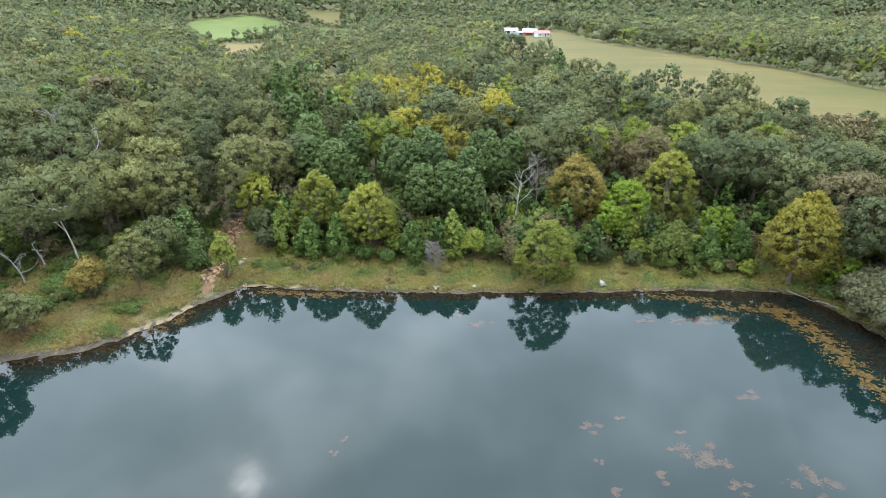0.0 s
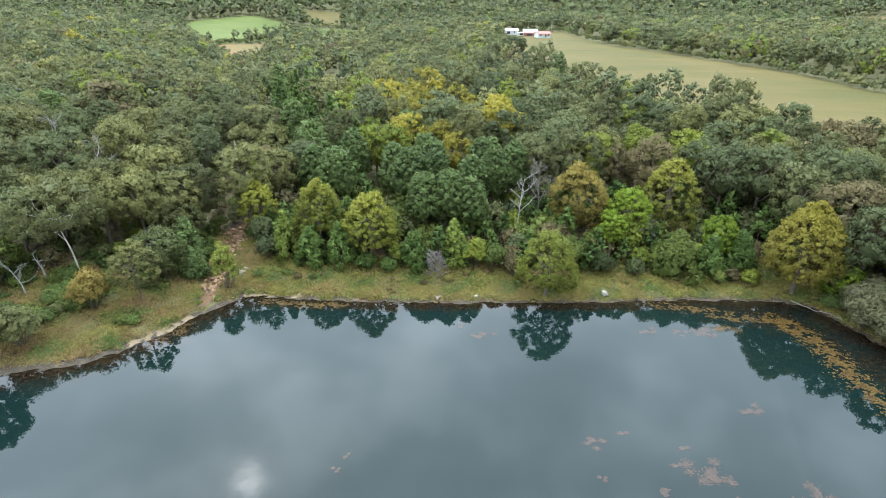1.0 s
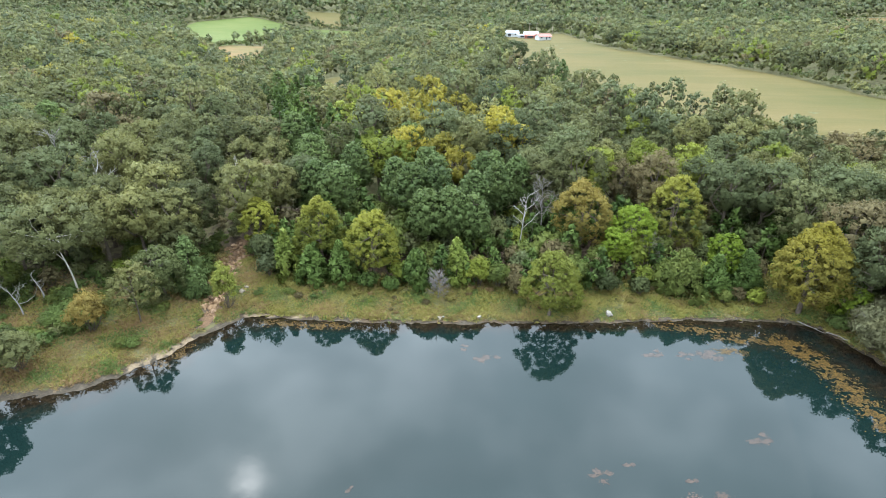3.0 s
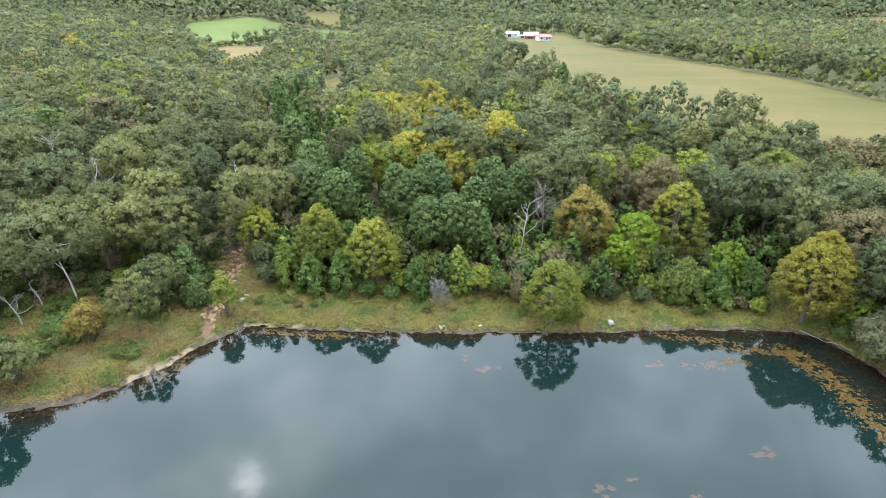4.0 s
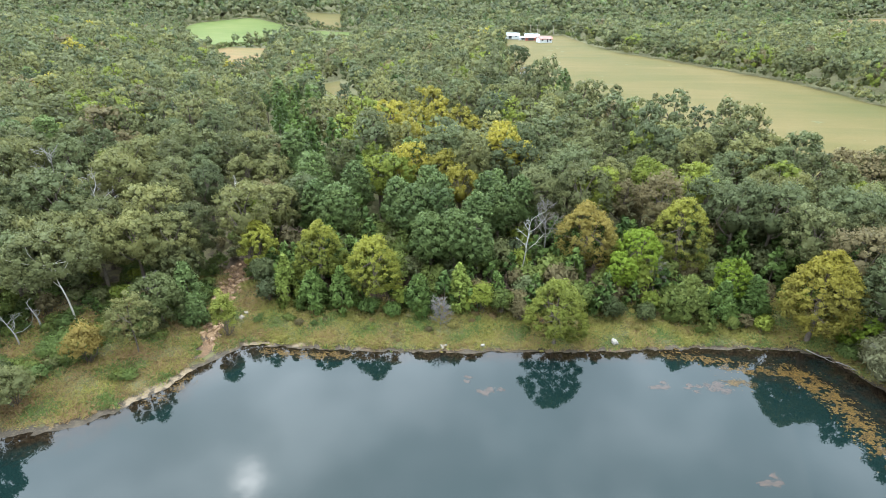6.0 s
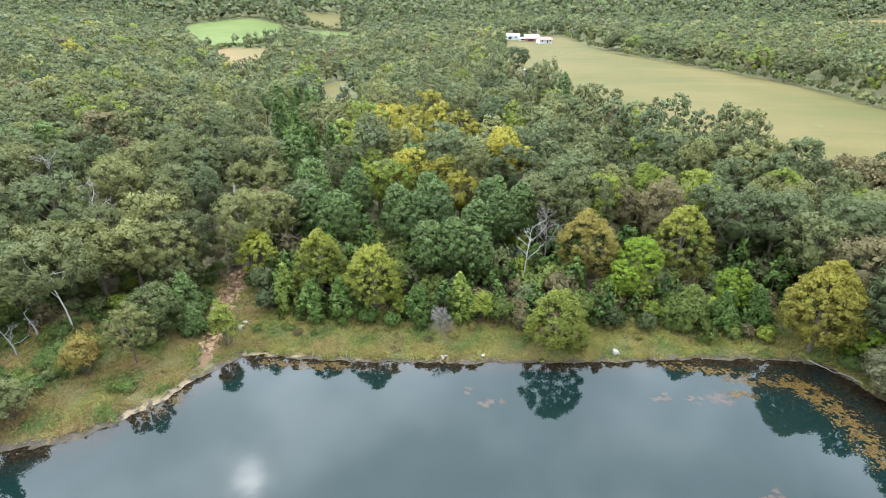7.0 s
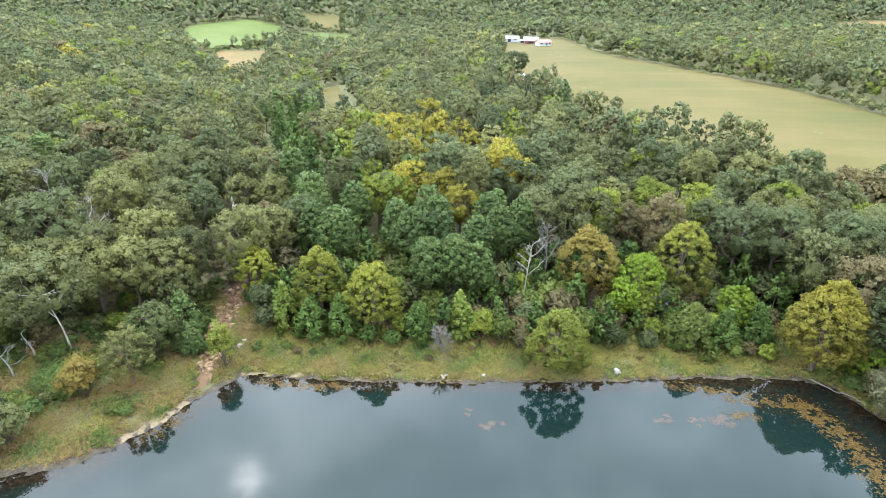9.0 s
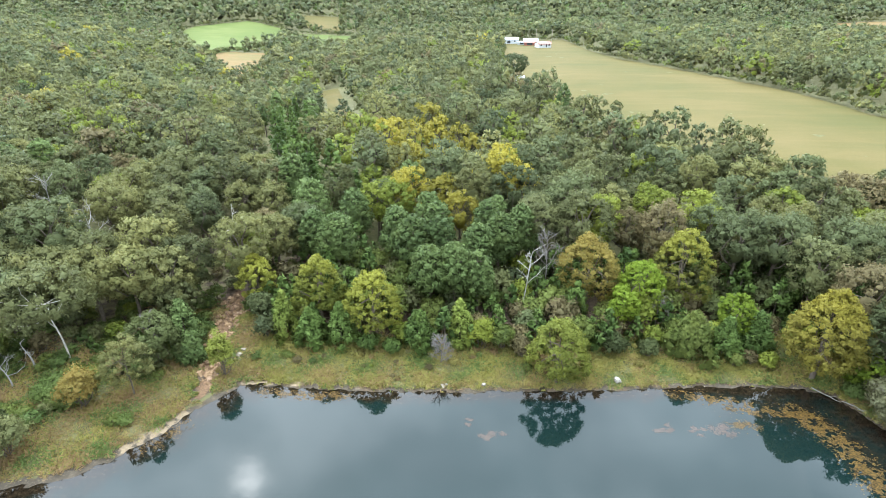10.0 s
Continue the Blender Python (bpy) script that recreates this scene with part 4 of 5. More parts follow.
mark("lime", (64.2, 93.9), (21.6, 175.8), (131.0, 281.0), (107.4, 414.0), (-175.6, 261.7), (-112.8, 184.6), (-81.9, 143.9), (-84.5, 135.8), (-87.2, 112.4), (-65.1, 96.6), (-77.4, 116.6), (19.3, 90.0), (-129.8, 300.2))
mark("pale", (-37.1, 136.0), (-34.2, 144.6), (28.9, 160.3), (22.5, 94.1), (-65.0, 82.9), (-44.7, 108.7), (-40.5, 137.0), (-59.6, 92.3), (-46.6, 80.8), (-46.4, 75.6), (-46.8, 115.8), (-40.7, 94.8))
mark("russet", (-75.2, 103.4), (-68.7, 106.2), (-33.5, 86.5), (-114.7, 246.1), (-129.8, 156.8), (-206.2, 357.8), (67.0, 106.7), (-16.3, 81.3))
mark("dark", (-69.0, 80.5))
mark("pine", (-29.2, 92.1), (-23.5, 90.1), (-89.0, 103.0), (-84.7, 106.6), (-19.2, 92.2), (-13.0, 87.9), (-12.9, 106.7), (-8.0, 92.7), (3.3, 93.6), (1.5, 87.7), (-33.3, 100.7), (-97.3, 249.6), (-98.6, 270.5), (-91.1, 276.5), (-69.9, 219.1), (-51.0, 175.0), (-61.8, 174.6), (-68.2, 179.7))
mark("cedar", (-54.4, 157.1), (-55.2, 167.4), (-48.4, 160.5), (-49.8, 141.7), (-45.4, 145.4), (-45.3, 126.7), (-42.2, 130.5), (-41.1, 119.8), (-37.3, 122.0), (-33.8, 112.6), (-30.5, 116.4), (-28.1, 112.4), (-26.0, 107.7), (-33.7, 106.2), (-22.6, 103.1), (-38.1, 129.4), (-52.0, 150.0))


def species(x, y, u):
    """The kind of tree that grows at a place; far off the mix also imitates haze."""
    for mx, my, kind in MARKED:
        if abs(mx - x) < 0.3 and abs(my - y) < 0.3:
            return kind
    if -40 < x < 8 and 72 < y < 98 and x > -31 + (y - 72) * 0.1:
        return "pine" if u < 0.62 else ("dark" if u < 0.82 else "oak")
    if 101 <= y < 190 and abs(x + 0.45 * y - 19.2) < 8.0 and u < 0.94:
        return "cedar" if u < 0.9 else "lime"
    if 96 < y < 150 and -24 < x < 12 and u < 0.3:
        return "yellow" if u < 0.1 else ("lime" if u < 0.2 else "pale")
    # past 560 m more dark oak and pine: their tone stands in for haze
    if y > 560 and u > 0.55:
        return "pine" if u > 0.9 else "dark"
    w = wave(x, y, 46, 8)
    if w > 0.25:
        return "oak" if u < 0.42 else ("pale" if u < 0.72 else ("dark" if u < 0.9 else ("lime" if u < 0.95 else ("russet" if u < 0.99 else "yellow"))))
    return "oak" if u < 0.5 else ("dark" if u < 0.74 else ("pale" if u < 0.93 else ("lime" if u < 0.96 else ("russet" if u < 0.985 else ("pine" if u < 0.997 else "yellow")))))


LOOK = {"oak": OAK, "pale": OAK_PALE, "dark": OAK_DARK, "lime": LIME, "yellow": YELLOW, "russet": RUSSET, "pine": PINE, "cedar": CEDAR}
WORDS = {"oak": "mid-green oak tree with a rounded clumpy crown", "pale": "pale olive oak tree with a billowing crown", "dark": "dark green oak tree with a dense crown",
         "lime": "lime-green tree standing out from the wood", "yellow": "yellow-leaved autumn tree in the wood", "russet": "russet brown-leaved tree in the wood",
         "pine": "tall dark green pine with a clumped crown", "cedar": "dark green cedar with a narrow crown"}


def make_near_wood():
    rng = np.random.default_rng(21)
    def oak(r, n, n_leaf, leaf):
        return tree("oak_tree", broadleaf(rng, 13, r, n=n, n_leaf=n_leaf, leaf=leaf, size=0.2, foot=0.27, boughs=int(rng.integers(6, 10))), OAK, WORDS["oak"], group="trees of the wood")
    oaks = [oak(3.0 + 0.4 * (i % 4), 84, 40, 0.33) for i in range(8)]
    front = [oak(3.2 + 0.5 * (i % 3), 104, 56, 0.26) for i in range(6)]
    pines = [tree("pine_tree", pine_form(rng, 13, 3.2, n=60, n_leaf=66, leaf=0.28), PINE, WORDS["pine"], group="pines in the wood") for i in range(3)]
    cedars = [tree("cedar_tree", cedar_form(rng, 10, 2.7, n=44, n_leaf=40, leaf=0.34), CEDAR, WORDS["cedar"], group="cedars in the wood") for i in range(3)]
    used = set()
    p = clear_of_taken(woodland_points(50, 114, 6.3, rng, 9.5), 0.8)
    keep = []
    for x, y in p:
        if x < -29 and y < 73:
            continue
        if -31 < x < 41 and y < 80 + 1.5 * math.sin(x * 0.7):
            continue
        keep.append((x, y))
    for x, y in keep:
        kind = species(x, y, rng.random())
        pool = pines if kind == "pine" else (cedars if kind == "cedar" else (front if y < 96 else oaks))
        src = pool[int(rng.integers(len(pool)))]
        s = rng.uniform(0.8, 1.16) * (0.9 if kind in ("lime", "russet") else (1.05 if kind == "yellow" else 1.0))
        if src.name not in used:
            used.add(src.name)
            ob = src
        else:
            ob = copy_thing(src, Matrix.Identity(4))
        plant(ob, x, y, s, rng.uniform(0, 6.28))
        recolour(ob, LOOK[kind], WORDS[kind])
    discard(oaks + front + pines + cedars, used)


def make_understorey():
    """Low trees and bushes that fill the wood's edge."""
    rng = np.random.default_rng(77)
    kinds = {"cedar": [tree("cedar_tree", cedar_form(rng, 5.0, 1.9, n=20, n_leaf=34, leaf=0.34), CEDAR, "low dark cedar filling the wood's edge", group="undergrowth") for _ in range(2)],
             "shrub": [tree("shrub", shrub_form(rng, 4.0, 2.0, n=20, n_leaf=36, leaf=0.32), SCRUB, "leafy green bush in the undergrowth", "shrub", group="undergrowth") for _ in range(3)]}
    used = set()
    p = clear_of_taken(woodland_points(50, 88, 2.9, rng, 6.8), 0.1, 0.45)
    for x, y in p:
        d = float(from_shore(x, y))
        if x < -29:
            if d < 12 or y < 60 or rng.random() < 0.3 or (abs(x + 36) < 5 and y < 66):
                continue
        kind = "cedar" if rng.random() < (0.15 if x < -29 else 0.42) else "shrub"
        src = kinds[kind][int(rng.integers(len(kinds[kind])))]
        if src.name not in used:
            used.add(src.name)
            ob = src
        else:
            ob = copy_thing(src, Matrix.Identity(4))
        s = rng.uniform(0.6, 1.15) * (0.75 if x < -29 else (1.0 if d < 12 else 1.3))
        plant(ob, x, y, s, rng.uniform(0, 6.28))
        if kind == "shrub":
            mat = (SCRUB, SCRUB, OAK_DARK, OAK, LIME, GREYGREEN, RUSSET)[int(rng.integers(7))]
            recolour(ob, mat)
    discard(kinds["cedar"] + kinds["shrub"], used)


def make_ground_cover():
    """Low bushes and brambles on the open slope west of the gully."""
    rng = np.random.default_rng(51)
    src = [tree("low_bush", shrub_form(rng, 1.1, 1.5, n=14, n_leaf=34, leaf=0.22), WEED, "low leafy bramble bush on the open slope", "shrub", group="brambles on the slope") for _ in range(3)]
    k = 0
    for _ in range(420):
        x, y = rng.uniform(-64, -33.5), rng.uniform(47, 76)
        d = float(from_shore(x, y))
        if d < 3.0 or float(segments(GULLY, x, y, False)) < 2.0 or wave(x, y, 9.0, 17) + rng.normal() * 0.5 < (0.55 if d < 9 else -0.1) or k > 170:
            continue
        if math.hypot(x + 53.4, y - 55.5) < 2.6:
            continue
        ob = src[k] if k < 3 else copy_thing(src[int(rng.integers(3))], Matrix.Identity(4))
        plant(ob, x, y, rng.uniform(0.45, 1.1), rng.uniform(0, 6.28))
        recolour(ob, (WEED, WEED, SCRUB, SCRUB, OAK)[int(rng.integers(5))])
        k += 1
    for _ in range(420):
        x, y = rng.uniform(-28, 40), rng.uniform(60, 72)
        d = float(from_shore(x, y))
        if not 1.8 < d < 9.5 or rng.random() > 0.25 + d * 0.09 or wave(x, y, 7.0, 23) < -0.35:
            continue
        ob = copy_thing(src[int(rng.integers(3))], Matrix.Identity(4))
        plant(ob, x, y, rng.uniform(0.2, 0.6) * (0.5 if d < 4 else 1.0), rng.uniform(0, 6.28))
        recolour(ob, (WEED, SCRUB, LIME, GRASS, GRASS, GRASS, DRY_GRASS, RUSSET)[int(rng.integers(8))], "low leafy weed clump in the bank grass")


def make_stuff(name, y0, y1, step, n, n_leaf, leaf, rng, label, variants=10, height=13.0, radius=4.4, size=0.25, boughs=7, trunks=False, soft=0.55, rough=0.2, core=0.5, heart=0.55, foot=0.05):
    """Woods farther off, many trees in one mesh."""
    names = list(LOOK)
    protos = {}
    for kind in names:
        for i in range(variants):
            if kind == "pine":
                form = pine_form(rng, height, radius * 0.8, n=max(4, int(n * 0.8)), n_leaf=n_leaf, leaf=leaf)
            elif kind == "cedar":
                form = cedar_form(rng, height * 0.88, radius * 0.72, n=max(6, int(n * 0.9)), n_leaf=n_leaf, leaf=leaf * 0.9)
            else:
                form = broadleaf(rng, height, radius * rng.uniform(0.85, 1.15), n=n, n_leaf=n_leaf, leaf=leaf, size=size, foot=foot, limbs=5, boughs=boughs, soft=soft, gaps=0.05, rough=rough, core=core, heart=heart)
            protos[kind, i] = form
    p = woodland_points(y0, y1, step, rng, 8)
    V, N, TR, TM, TI, BF, o = [], [], [], [], [], [], 0
    z = land(p[:, 0], p[:, 1])
    brow = np.minimum(segments(HAY, p[:, 0], p[:, 1], True), 40)
    for (x, y), zz, near_field in zip(p, z, brow):
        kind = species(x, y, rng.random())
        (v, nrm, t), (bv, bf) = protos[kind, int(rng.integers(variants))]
        a, s = rng.uniform(0, 6.28), rng.uniform(0.74, 1.2)
        tall = s ** 0.6 * rng.uniform(0.84, 1.14) * (1.2 if near_field < 14 and y < 260 else 1.0)
        c, sn = math.cos(a), math.sin(a)
        turn = np.array([[c, sn, 0], [-sn, c, 0], [0, 0, 1]])
        size_xyz, foot = np.array([s, s, tall]), np.array([x, y, zz])
        V.append(v @ turn * size_xyz + foot)
        N.append(nrm @ turn)
        TR.append(t + o)
        TM.append(np.full(len(t), names.index(kind)))
        TI.append(np.full(len(v), rng.random()))
        o += len(v)
        if trunks:
            V.append(bv @ turn * size_xyz + foot)
            N.append(unit(np.column_stack([bv[:, :2] @ turn[:2, :2], 0 * bv[:, 2]]) + 1e-4))
            BF.append(bf + o)
            TI.append(np.zeros(len(bv)))
            o += len(bv)
    groups = [(np.concatenate(TR), np.concatenate(TM))]
    if trunks:
        groups.append((np.concatenate(BF), len(names)))
    me = mesh_of(name, np.concatenate(V), groups, [*LOOK.values(), BARK], True, {"tint": np.concatenate(TI)}, np.concatenate(N))
    tagged(new(name, me), label, "woods", kind="stuff")


def make_hedges():
    """Bushes along the field edges."""
    rng = np.random.default_rng(15)
    forms = [shrub_form(rng, 5.0, 3.0, n=6, n_leaf=10, leaf=0.9)[0] for _ in range(8)]
    V, N, TR, TM, TI, o = [], [], [], [], [], 0
    mats = [OAK, OAK_DARK, SCRUB, OAK_PALE, OAK]
    for f in FIELDS[:6]:
        pts = np.array(f + [f[0]], float)
        for a, b in zip(pts[:-1], pts[1:]):
            for k in np.arange(0, np.linalg.norm(b - a), 2.8):
                q = a + (b - a) / np.linalg.norm(b - a) * k + rng.normal(size=2) * 0.8
                mid = pts[:-1].mean(0)
                q = q + unit(q - mid) * 2.0
                if abs(q[0] + 0.03 * q[1]) > 0.86 * q[1] + 12 or inside(f, q[0], q[1]):
                    continue
                v, nrm, t = forms[int(rng.integers(8))]
                sc = rng.uniform(0.55, 1.2)
                V.append(v * sc + np.array([q[0], q[1], float(land(q[0], q[1]))]))
                N.append(nrm)
                TR.append(t + o)
                TM.append(np.full(len(t), int(rng.integers(len(mats)))))
                TI.append(np.full(len(v), rng.random()))
                o += len(v)
    me = mesh_of("hedgerow", np.concatenate(V), [(np.concatenate(TR), np.concatenate(TM))], mats, True, {"tint": np.concatenate(TI)}, np.concatenate(N))
    tagged(new("hedgerow", me), "bushy green hedgerow along the field edges", "hedge", kind="stuff")


make_near_wood()
make_understorey()
make_ground_cover()
make_hedges()
WR = np.random.default_rng(33)
make_stuff("woodland", 114, 215, 7.1, 42, 20, 0.5, WR, "mixed oak wood with yellowing trees beyond the pond", size=0.21, radius=3.7, boughs=5, trunks=True, soft=0.7, rough=0.14, core=0.5, heart=0.36, foot=0.16)
make_stuff("far_woodland", 215, 420, 8.2, 19, 10, 0.92, WR, "farther mixed oak wood around the fields", size=0.3, radius=4.3, boughs=3, soft=0.76, core=0.55, heart=0, rough=0.12)
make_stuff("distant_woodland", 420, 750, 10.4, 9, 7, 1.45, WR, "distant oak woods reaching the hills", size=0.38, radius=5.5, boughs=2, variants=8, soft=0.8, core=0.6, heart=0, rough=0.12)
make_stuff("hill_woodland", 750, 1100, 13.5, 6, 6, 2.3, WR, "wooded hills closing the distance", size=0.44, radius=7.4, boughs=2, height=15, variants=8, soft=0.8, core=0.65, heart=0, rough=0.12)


# ---- grass, rocks, pond weed ----
def make_grass():
    rng = np.random.default_rng(5)
    n = 1080000
    x, y = rng.uniform(-62, 48, n), rng.uniform(40, 76, n)
    d = from_shore(x, y)
    bank = np.clip((x + 27) / -6, 0, 1)
    dens = smooth((d - 0.15 - 0.3 * bank) / 0.7) * (1 - smooth((d - 7.5 - 6 * bank) / (4 + 8 * bank))) * (1 - 0.12 * bank)
    dens *= np.clip(0.8 + 0.5 * wave(x, y, 5.5, 9), 0.45, 1) * (segments(GULLY, x, y, False) + 0.5 * wave(x, y, 2.3, 4) > 1.0)
    ok = rng.random(n) < dens
    x, y = x[ok], y[ok]
    k = len(x)
    tall = rng.uniform(0.12, 0.4, k) * (1 + 0.45 * wave(x, y, 7.0, 11)) * (1 + 0.55 * wave(x, y, 1.5, 15) * wave(x, y, 2.6, 19))
    at = np.stack([x, y, land(x, y) + tall * 0.4], 1)
    face = unit(np.stack([rng.normal(size=k), rng.normal(size=k) - 0.4, rng.uniform(0.3, 1.4, k)], 1))
    v, q = leaves(rng, at, face, tall * 0.95, 1.5, 0.4)
    weed = (wave(x, y, 6.2, 13) + rng.normal(size=k) * 0.5 > 0.55).astype(int)
    dry = rng.random(k) < np.clip(0.2 + 0.36 * np.clip((x + 27) / -6, 0, 1) + 0.35 * wave(x, y, 8.5, 21), 0, 0.9)
    me = mesh_of("bank_grass", v, [(q, np.where(dry & (weed == 0), 2, weed))], [GRASS, WEED, DRY_GRASS], False)
    tagged(new("bank_grass", me), "rough yellow-green grass and weeds on the bank", "grass", kind="stuff")


def rock_mesh(rng, mat):
    v, f = BALL
    k = 1 + 0.22 * np.sin(v @ rng.normal(size=3) * 2.5 + rng.uniform(0, 6)) + 0.12 * np.sin(v @ rng.normal(size=3) * 6) + rng.uniform(-0.05, 0.05, len(v))
    p = v * k[:, None] * np.array([1, 0.75, 0.6])
    p = p + 0.12 * np.sin(p[:, [1, 2, 0]] * 7 + rng.uniform(0, 6, 3))
    for _ in range(5):
        way = unit(rng.normal(size=3))
        p = p - np.maximum(p @ way - 0.5, 0)[:, None] * way
    return mesh_of("rock", p, [(f, 0)], [mat], False)


def make_rocks():
    rng = np.random.default_rng(9)
    kinds = {m: [rock_mesh(rng, m) for _ in range(4)] for m in (ROCK_RED, ROCK_OCHRE, ROCK_WHITE, ROCK_TAN)}

    def rock(name, x, y, size, mat, label, group="", sink=0.25):
        me = kinds[mat][int(rng.integers(4))]
        ob = tagged(new(name, me), label, "rock", group)
        ob.matrix_basis = Matrix.Translation((x, y, float(land(x, y)) + size * (0.5 - sink))) @ Matrix.Rotation(rng.uniform(0, 6), 4, "Z") @ Matrix.Scale(size, 4)
    rock("boulder", 17.7, 62.2, 0.62, ROCK_WHITE, "white limestone boulder at the water's edge", sink=0.1)
    rock("rock", -3.7, 60.1, 0.42, ROCK_TAN, "tan stone lying on the muddy shore", "stones on the shore")
    rock("rock", -3.2, 60.4, 0.3, ROCK_WHITE, "pale stone lying on the muddy shore", "stones on the shore")
    rock("rock", 1.2, 60.5, 0.36, ROCK_WHITE, "pale stone lying on the muddy shore", "stones on the shore")
    rock("rock", -30.2, 63.6, 0.5, ROCK_TAN, "pale boulder on the gully's edge")
    rock("rock", -30.0, 64.6, 0.4, ROCK_TAN, "pale boulder on the gully's edge")
    g = np.array(GULLY[1:])
    for i in range(298):
        k = rng.uniform(0, 1) ** 0.85 * (len(g) - 1.001)
        a = g[int(k)] + (g[int(k) + 1] - g[int(k)]) * (k % 1)
        x, y = a + rng.normal(size=2) * np.array([0.5 + 0.16 * k, 0.5])
        rock("rock", x, y, 0.08 + 0.5 * rng.random() ** 2.2, ROCK_OCHRE if rng.random() < 0.65 else ROCK_RED, "rust-brown stone in the eroded gully", "stones in the gully")
    for i in range(24):
        x = rng.uniform(24, 42)
        y = 63.2 + rng.uniform(-0.3, 0.7) + (0.0 if x > 33 else (x - 33) * 0.13)
        rock("rock", x, y, rng.uniform(0.05, 0.11), ROCK_TAN, "small tan stone on the muddy shore", "pebbles on the shore")


def make_log(x0, y0, x1, y1, r, label):
    rng = np.random.default_rng(int(abs(x0 * 10)))
    ob = new("driftwood")
    a, b = np.array([x0, y0, float(land(x0, y0)) + 0.15]), np.array([x1, y1, max(0.0, float(land(x1, y1))) + 0.1])
    v, f = limb(rng, a, b, r, r * 0.4, 0.08, 7, 7)
    under("log", mesh_of("log", v, [(f, 0)], [BARK_GREY], True), ob)
    m = a + (b - a) * 0.55
    v, f = limb(rng, m, m + np.array([0.5, -0.7, 0.5]), r * 0.5, r * 0.15, 0.1, 5, 5)
    under("branch", mesh_of("branch", v, [(f, 0)], [BARK_GREY], True), ob)
    tagged(ob, label, "log")


def floating(name, n, sampler, size, mat, label, z=0.004):
    rng = np.random.default_rng(n)
    p = sampler(rng, n)
    p = p[from_shore(p[:, 0], p[:, 1]) < -0.1]
    at = np.stack([p[:, 0], p[:, 1], z + rng.uniform(0, 0.004, len(p))], 1)
    face = unit(np.array([0, 0, 1.0]) + rng.normal(size=(len(p), 3)) * 0.012)
    a = rng.uniform(0, 6.28, len(p))
    ring = np.linspace(0, 2 * math.pi, 6, endpoint=False)
    s = size * rng.uniform(0.5, 1.5, len(p))
    wob = rng.uniform(0.6, 1.15, (len(p), 6))
    off = np.stack([np.cos(ring[None] + a[:, None]), np.sin(ring[None] + a[:, None]) * 0.7, 0 * wob], -1) * (wob * s[:, None])[..., None]
    v = (at[:, None] + off).reshape(-1, 3)
    f = np.arange(len(v)).reshape(-1, 6)
    tagged(new(name, mesh_of(name, v, [(f, 0)], [mat], False)), label, "pond weed", kind="stuff")


def along(pts, width, thin=0.0, seed=0):
    pts = np.array(pts, float)

    def sample(rng, n):
        k = rng.uniform(0, len(pts) - 1.001, n)
        i = k.astype(int)
        p = pts[i] + (pts[i + 1] - pts[i]) * (k % 1)[:, None] + rng.normal(size=(n, 2)) * width * 0.5
        return p[wave(p[:, 0], p[:, 1], 2.2, seed) + 0.8 * wave(p[:, 0], p[:, 1], 0.8, seed + 3) + rng.normal(size=n) * 0.35 > thin]
    return sample


def patch_at(x, y, r, seed):
    def sample(rng, n):
        c = rng.normal(size=(max(3, int(7 * r)), 2)) * r * 0.5
        p = c[rng.integers(0, len(c), n)] + rng.normal(size=(n, 2)) * r * 0.16
        return p * np.array([1.2, 1.0]) + np.array([x, y])
    return sample


make_grass()
make_rocks()
make_log(41.2, 62.9, 43.4, 60.6, 0.07, "bleached driftwood branch on the muddy corner")
make_log(43.6, 60.8, 45.2, 58.2, 0.06, "pale fallen limb along the pond edge")
floating("floating_weed", 15000, along([(23.6, 61.4), (28, 60.4), (31.7, 58.8), (36.2, 58.5), (39.6, 57.4)], 1.2, 0.45, 2), 0.08, ALGAE, "brown-gold floating weed in a broken band")
floating("floating_weed", 26000, along([(37.0, 59.0), (39.2, 55.2), (40.0, 51.8), (39.9, 48), (40.6, 44), (42.4, 38)], 1.5, 0.1, 4), 0.08, ALGAE, "golden floating weed mat along the cove")
floating("floating_weed", 700, along([(28.8, 56.2), (31.8, 55.9)], 0.8, -0.2, 6), 0.08, ALGAE, "small raft of tan floating weed")
floating("floating_weed", 1500, along([(-34.4, 47.8), (-32.6, 50.2), (-31.6, 52.4)], 1.0, 0.0, 7), 0.06, ALGAE, "brown fallen leaves floating by the bank")
floating("floating_weed", 3200, along([(-25.4, 57.8), (-19.2, 57.5), (-15, 57.9)], 0.8, 0.0, 6), 0.075, ALGAE, "scattered green-brown pads near the shore")
for i, (x, y, r) in enumerate(((11.5, 36.9, 0.8), (14.2, 38.2, 0.5), (20.1, 34.3, 1.5), (17.8, 34.8, 0.5), (16.6, 31.8, 0.7), (19.1, 36.8, 0.5), (27, 42, 0.9), (28.3, 32.1, 1.2),
                               (21.8, 31.2, 0.8), (12.7, 29.9, 0.7), (-9.9, 32.5, 0.4), (2.1, 52.6, 1.0), (-0.3, 54.7, 0.6), (28.2, 54.9, 1.3), (24.6, 54.9, 0.8), (20.9, 54.8, 0.9), (-9.5, 33.9, 0.3), (11.7, 33.1, 0.4))):
    floating("drowned_weed", int(520 * r * r) + 90, patch_at(x, y, r, i), 0.07, PINKWEED, "pinkish brown weed patch just under the surface")


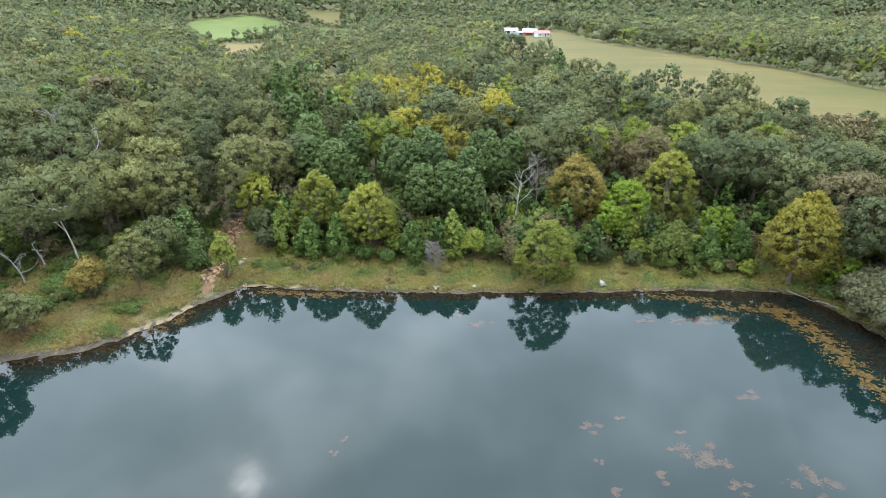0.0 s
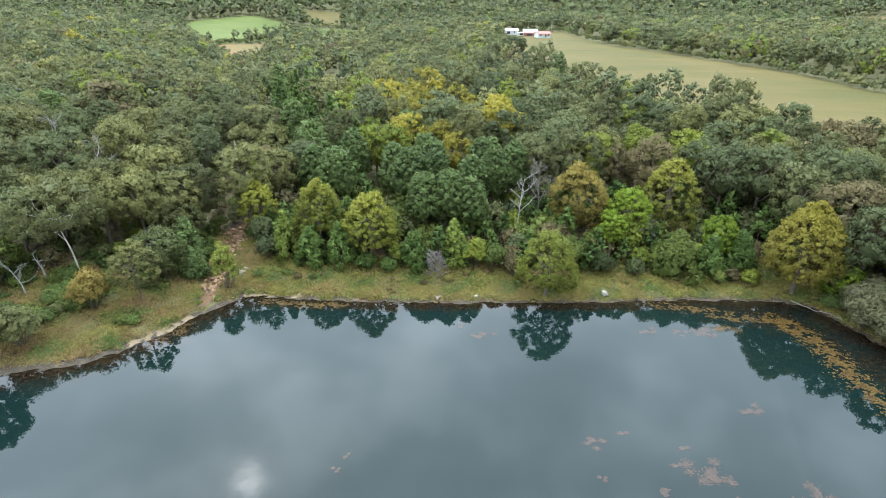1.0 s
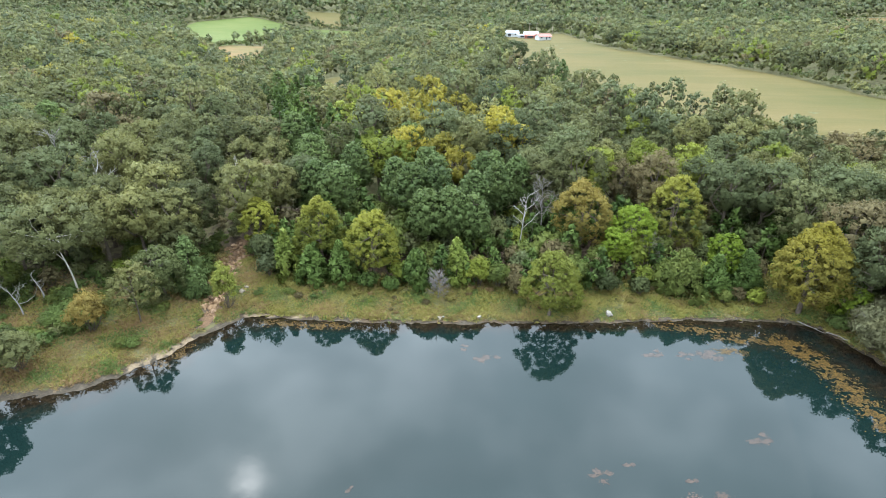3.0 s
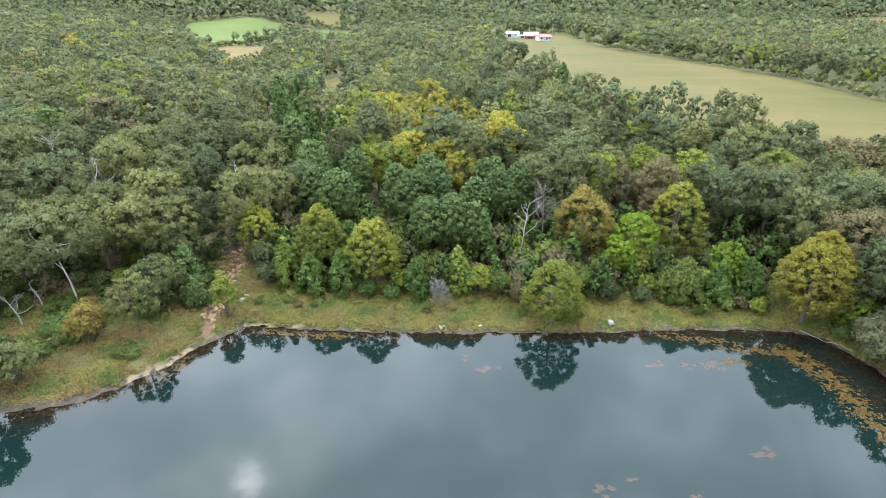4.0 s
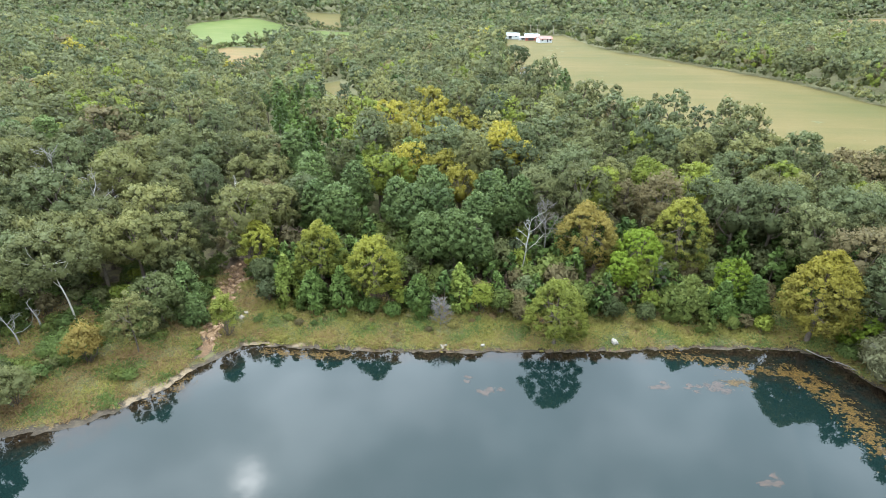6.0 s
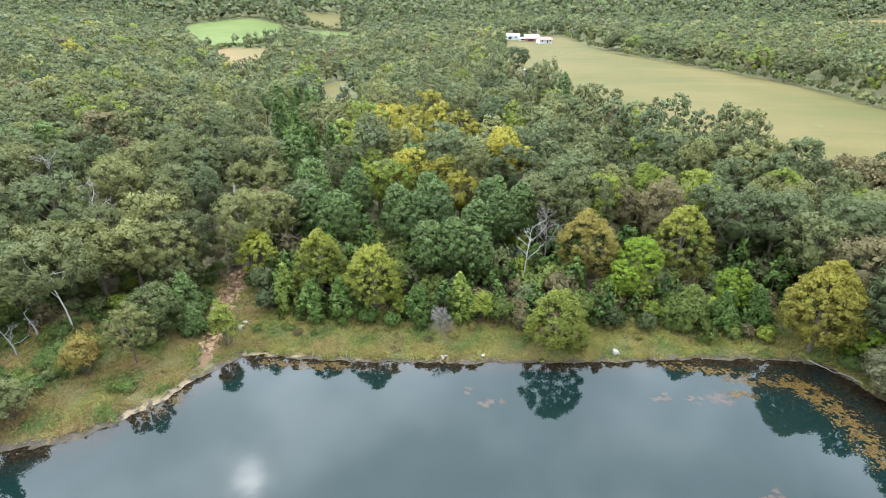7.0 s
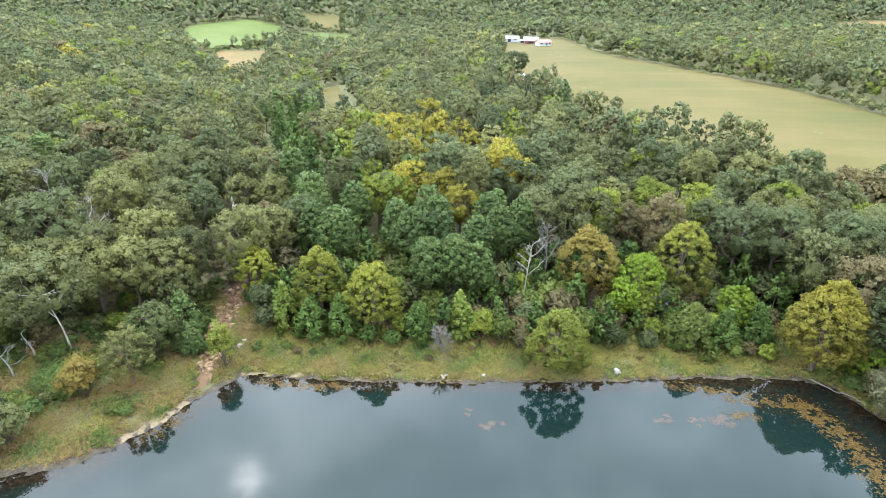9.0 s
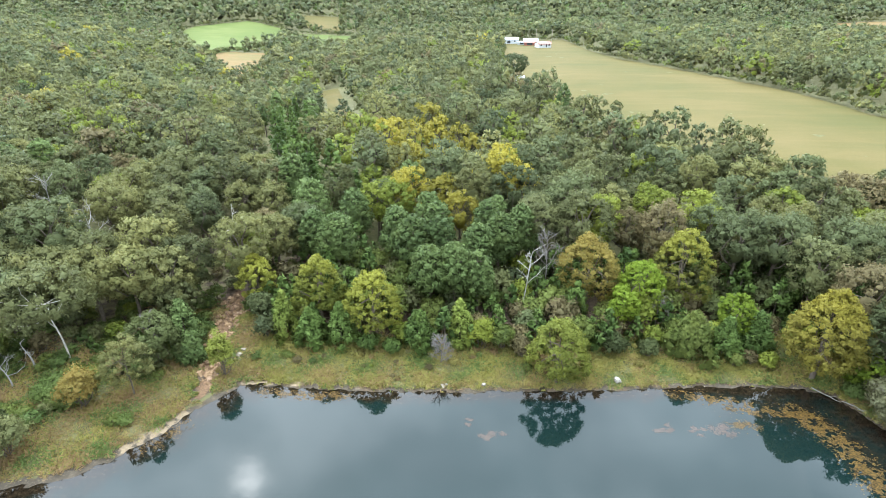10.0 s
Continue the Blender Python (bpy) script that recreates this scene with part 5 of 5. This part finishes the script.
# ---- the farm ----
def box(a, b):
    (x0, y0, z0), (x1, y1, z1) = a, b
    v = np.array([(x0, y0, z0), (x1, y0, z0), (x1, y1, z0), (x0, y1, z0), (x0, y0, z1), (x1, y0, z1), (x1, y1, z1), (x0, y1, z1)], float)
    return v, np.array([(0, 3, 2, 1), (4, 5, 6, 7), (0, 1, 5, 4), (1, 2, 6, 5), (2, 3, 7, 6), (3, 0, 4, 7)])


def building(name, x, y, turn, w, d, h, rise, wall, roof, label, doors, windows):
    """A gabled building, its ridge along its width."""
    ob = new(name)
    v = np.array([(-w / 2, -d / 2, -0.5), (w / 2, -d / 2, -0.5), (w / 2, d / 2, -0.5), (-w / 2, d / 2, -0.5), (-w / 2, -d / 2, h), (w / 2, -d / 2, h), (w / 2, d / 2, h), (-w / 2, d / 2, h),
                  (-w / 2, 0, h + rise), (w / 2, 0, h + rise)], float)
    quads, tris = np.array([(0, 1, 5, 4), (2, 3, 7, 6), (1, 2, 6, 5), (3, 0, 4, 7), (4, 5, 9, 8), (6, 7, 8, 9), (0, 3, 2, 1)]), np.array([(5, 6, 9), (7, 4, 8)])
    under("wall", mesh_of("wall", v, [(quads, 0), (tris, 0)], [wall]), ob)
    o, t = 0.5, 0.14
    drop = rise * o / (d / 2)
    for s in (-1, 1):
        a = [(-w / 2 - o, s * (d / 2 + o), h - drop), (w / 2 + o, s * (d / 2 + o), h - drop), (w / 2 + o, 0, h + rise), (-w / 2 - o, 0, h + rise)]
        rv = np.array([(p[0], p[1], p[2] + 0.03) for p in a] + [(p[0], p[1], p[2] + t + 0.03) for p in a])
        under("roof", mesh_of("roof", rv, [(box((0, 0, 0), (1, 1, 1))[1], 0)], [roof]), ob)
    for cx, wide, high in doors:
        under("door", mesh_of("door", *(lambda b: (b[0], [(b[1], 0)]))(box((cx - wide / 2, -d / 2 - 0.06, 0), (cx + wide / 2, -d / 2 + 0.05, high))), [DARK]), ob)
    for cx, wide, low, high in windows:
        under("window", mesh_of("window", *(lambda b: (b[0], [(b[1], 0)]))(box((cx - wide / 2, -d / 2 - 0.05, low), (cx + wide / 2, -d / 2 + 0.05, high))), [DARK]), ob)
    ob.matrix_basis = Matrix.Translation((x, y, float(land(x, y)) + 0.5)) @ Matrix.Rotation(turn, 4, "Z")
    tagged(ob, label, "building")


building("barn", 28.5, 508, 0.05, 11.0, 8, 2.6, 1.7, WALL_WHITE, ROOF_WHITE, "white barn with a pale metal roof", [(-2.5, 2.6, 2.3)], [(2.5, 1.2, 1.2, 2.4)])
building("shed", 44.2, 501, -0.04, 11.5, 7, 2.8, 1.6, WALL_WHITE, ROOF_WHITE, "long white shed with a pale metal roof", [(3.5, 2.8, 2.4)], [(-3, 1.4, 1.2, 2.4)])
building("shed", 42.6, 490, -0.04, 9.0, 4.5, 2.0, 0.9, ROOF_RED, ROOF_RED, "low red lean-to shed beside the white shed", [(0, 4.5, 1.8)], [])
building("farmhouse", 51.2, 469, 0.35, 10.5, 7.5, 2.3, 1.8, WALL_WHITE, ROOF_RED, "white farmhouse with a red metal roof", [(1.2, 1.1, 2.1)], [(-3.2, 1.4, 1.0, 2.2), (3.6, 1.4, 1.0, 2.2)])
building("hut", 20.9, 289, 0.3, 3.4, 2.8, 1.9, 0.7, WALL_WHITE, ROOF_WHITE, "small white hut under a field oak", [(0, 0.9, 1.75)], [])
building("shed", 36.6, 497, 0.0, 6.5, 3.0, 1.7, 0.4, WALL_WHITE, ROOF_WHITE, "low white open shelter between the barn and the shed", [(0, 3.0, 1.5)], [])
for x, y in ((44.0, 518), (50.5, 520), (64, 518)):
    v, f = tube([(0, 0, -0.5), (0, 0, 5), (0, 0, 11)], [0.2, 0.17, 0.13], 7)
    pole = new("utility_pole")
    under("post", mesh_of("post", v, [(f, 0)], [POLE], True), pole)
    v, f = box((-1.1, -0.07, 10.0), (1.1, 0.07, 10.18))
    under("crossarm", mesh_of("crossarm", v, [(f, 0)], [POLE]), pole)
    pole.matrix_basis = Matrix.Translation((x, y, float(land(x, y))))
    tagged(pole, "wooden utility pole behind the farm buildings", "utility pole", "poles at the farm")
field_oak = tree("oak_tree", broadleaf(np.random.default_rng(3), 14, 6.2, n=110, n_leaf=26, leaf=0.6, size=0.2, foot=0.18, core=0.7), OAK_DARK, "lone dark oak at the corner of the hay field")
plant(field_oak, 17.4, 284, 1.05)
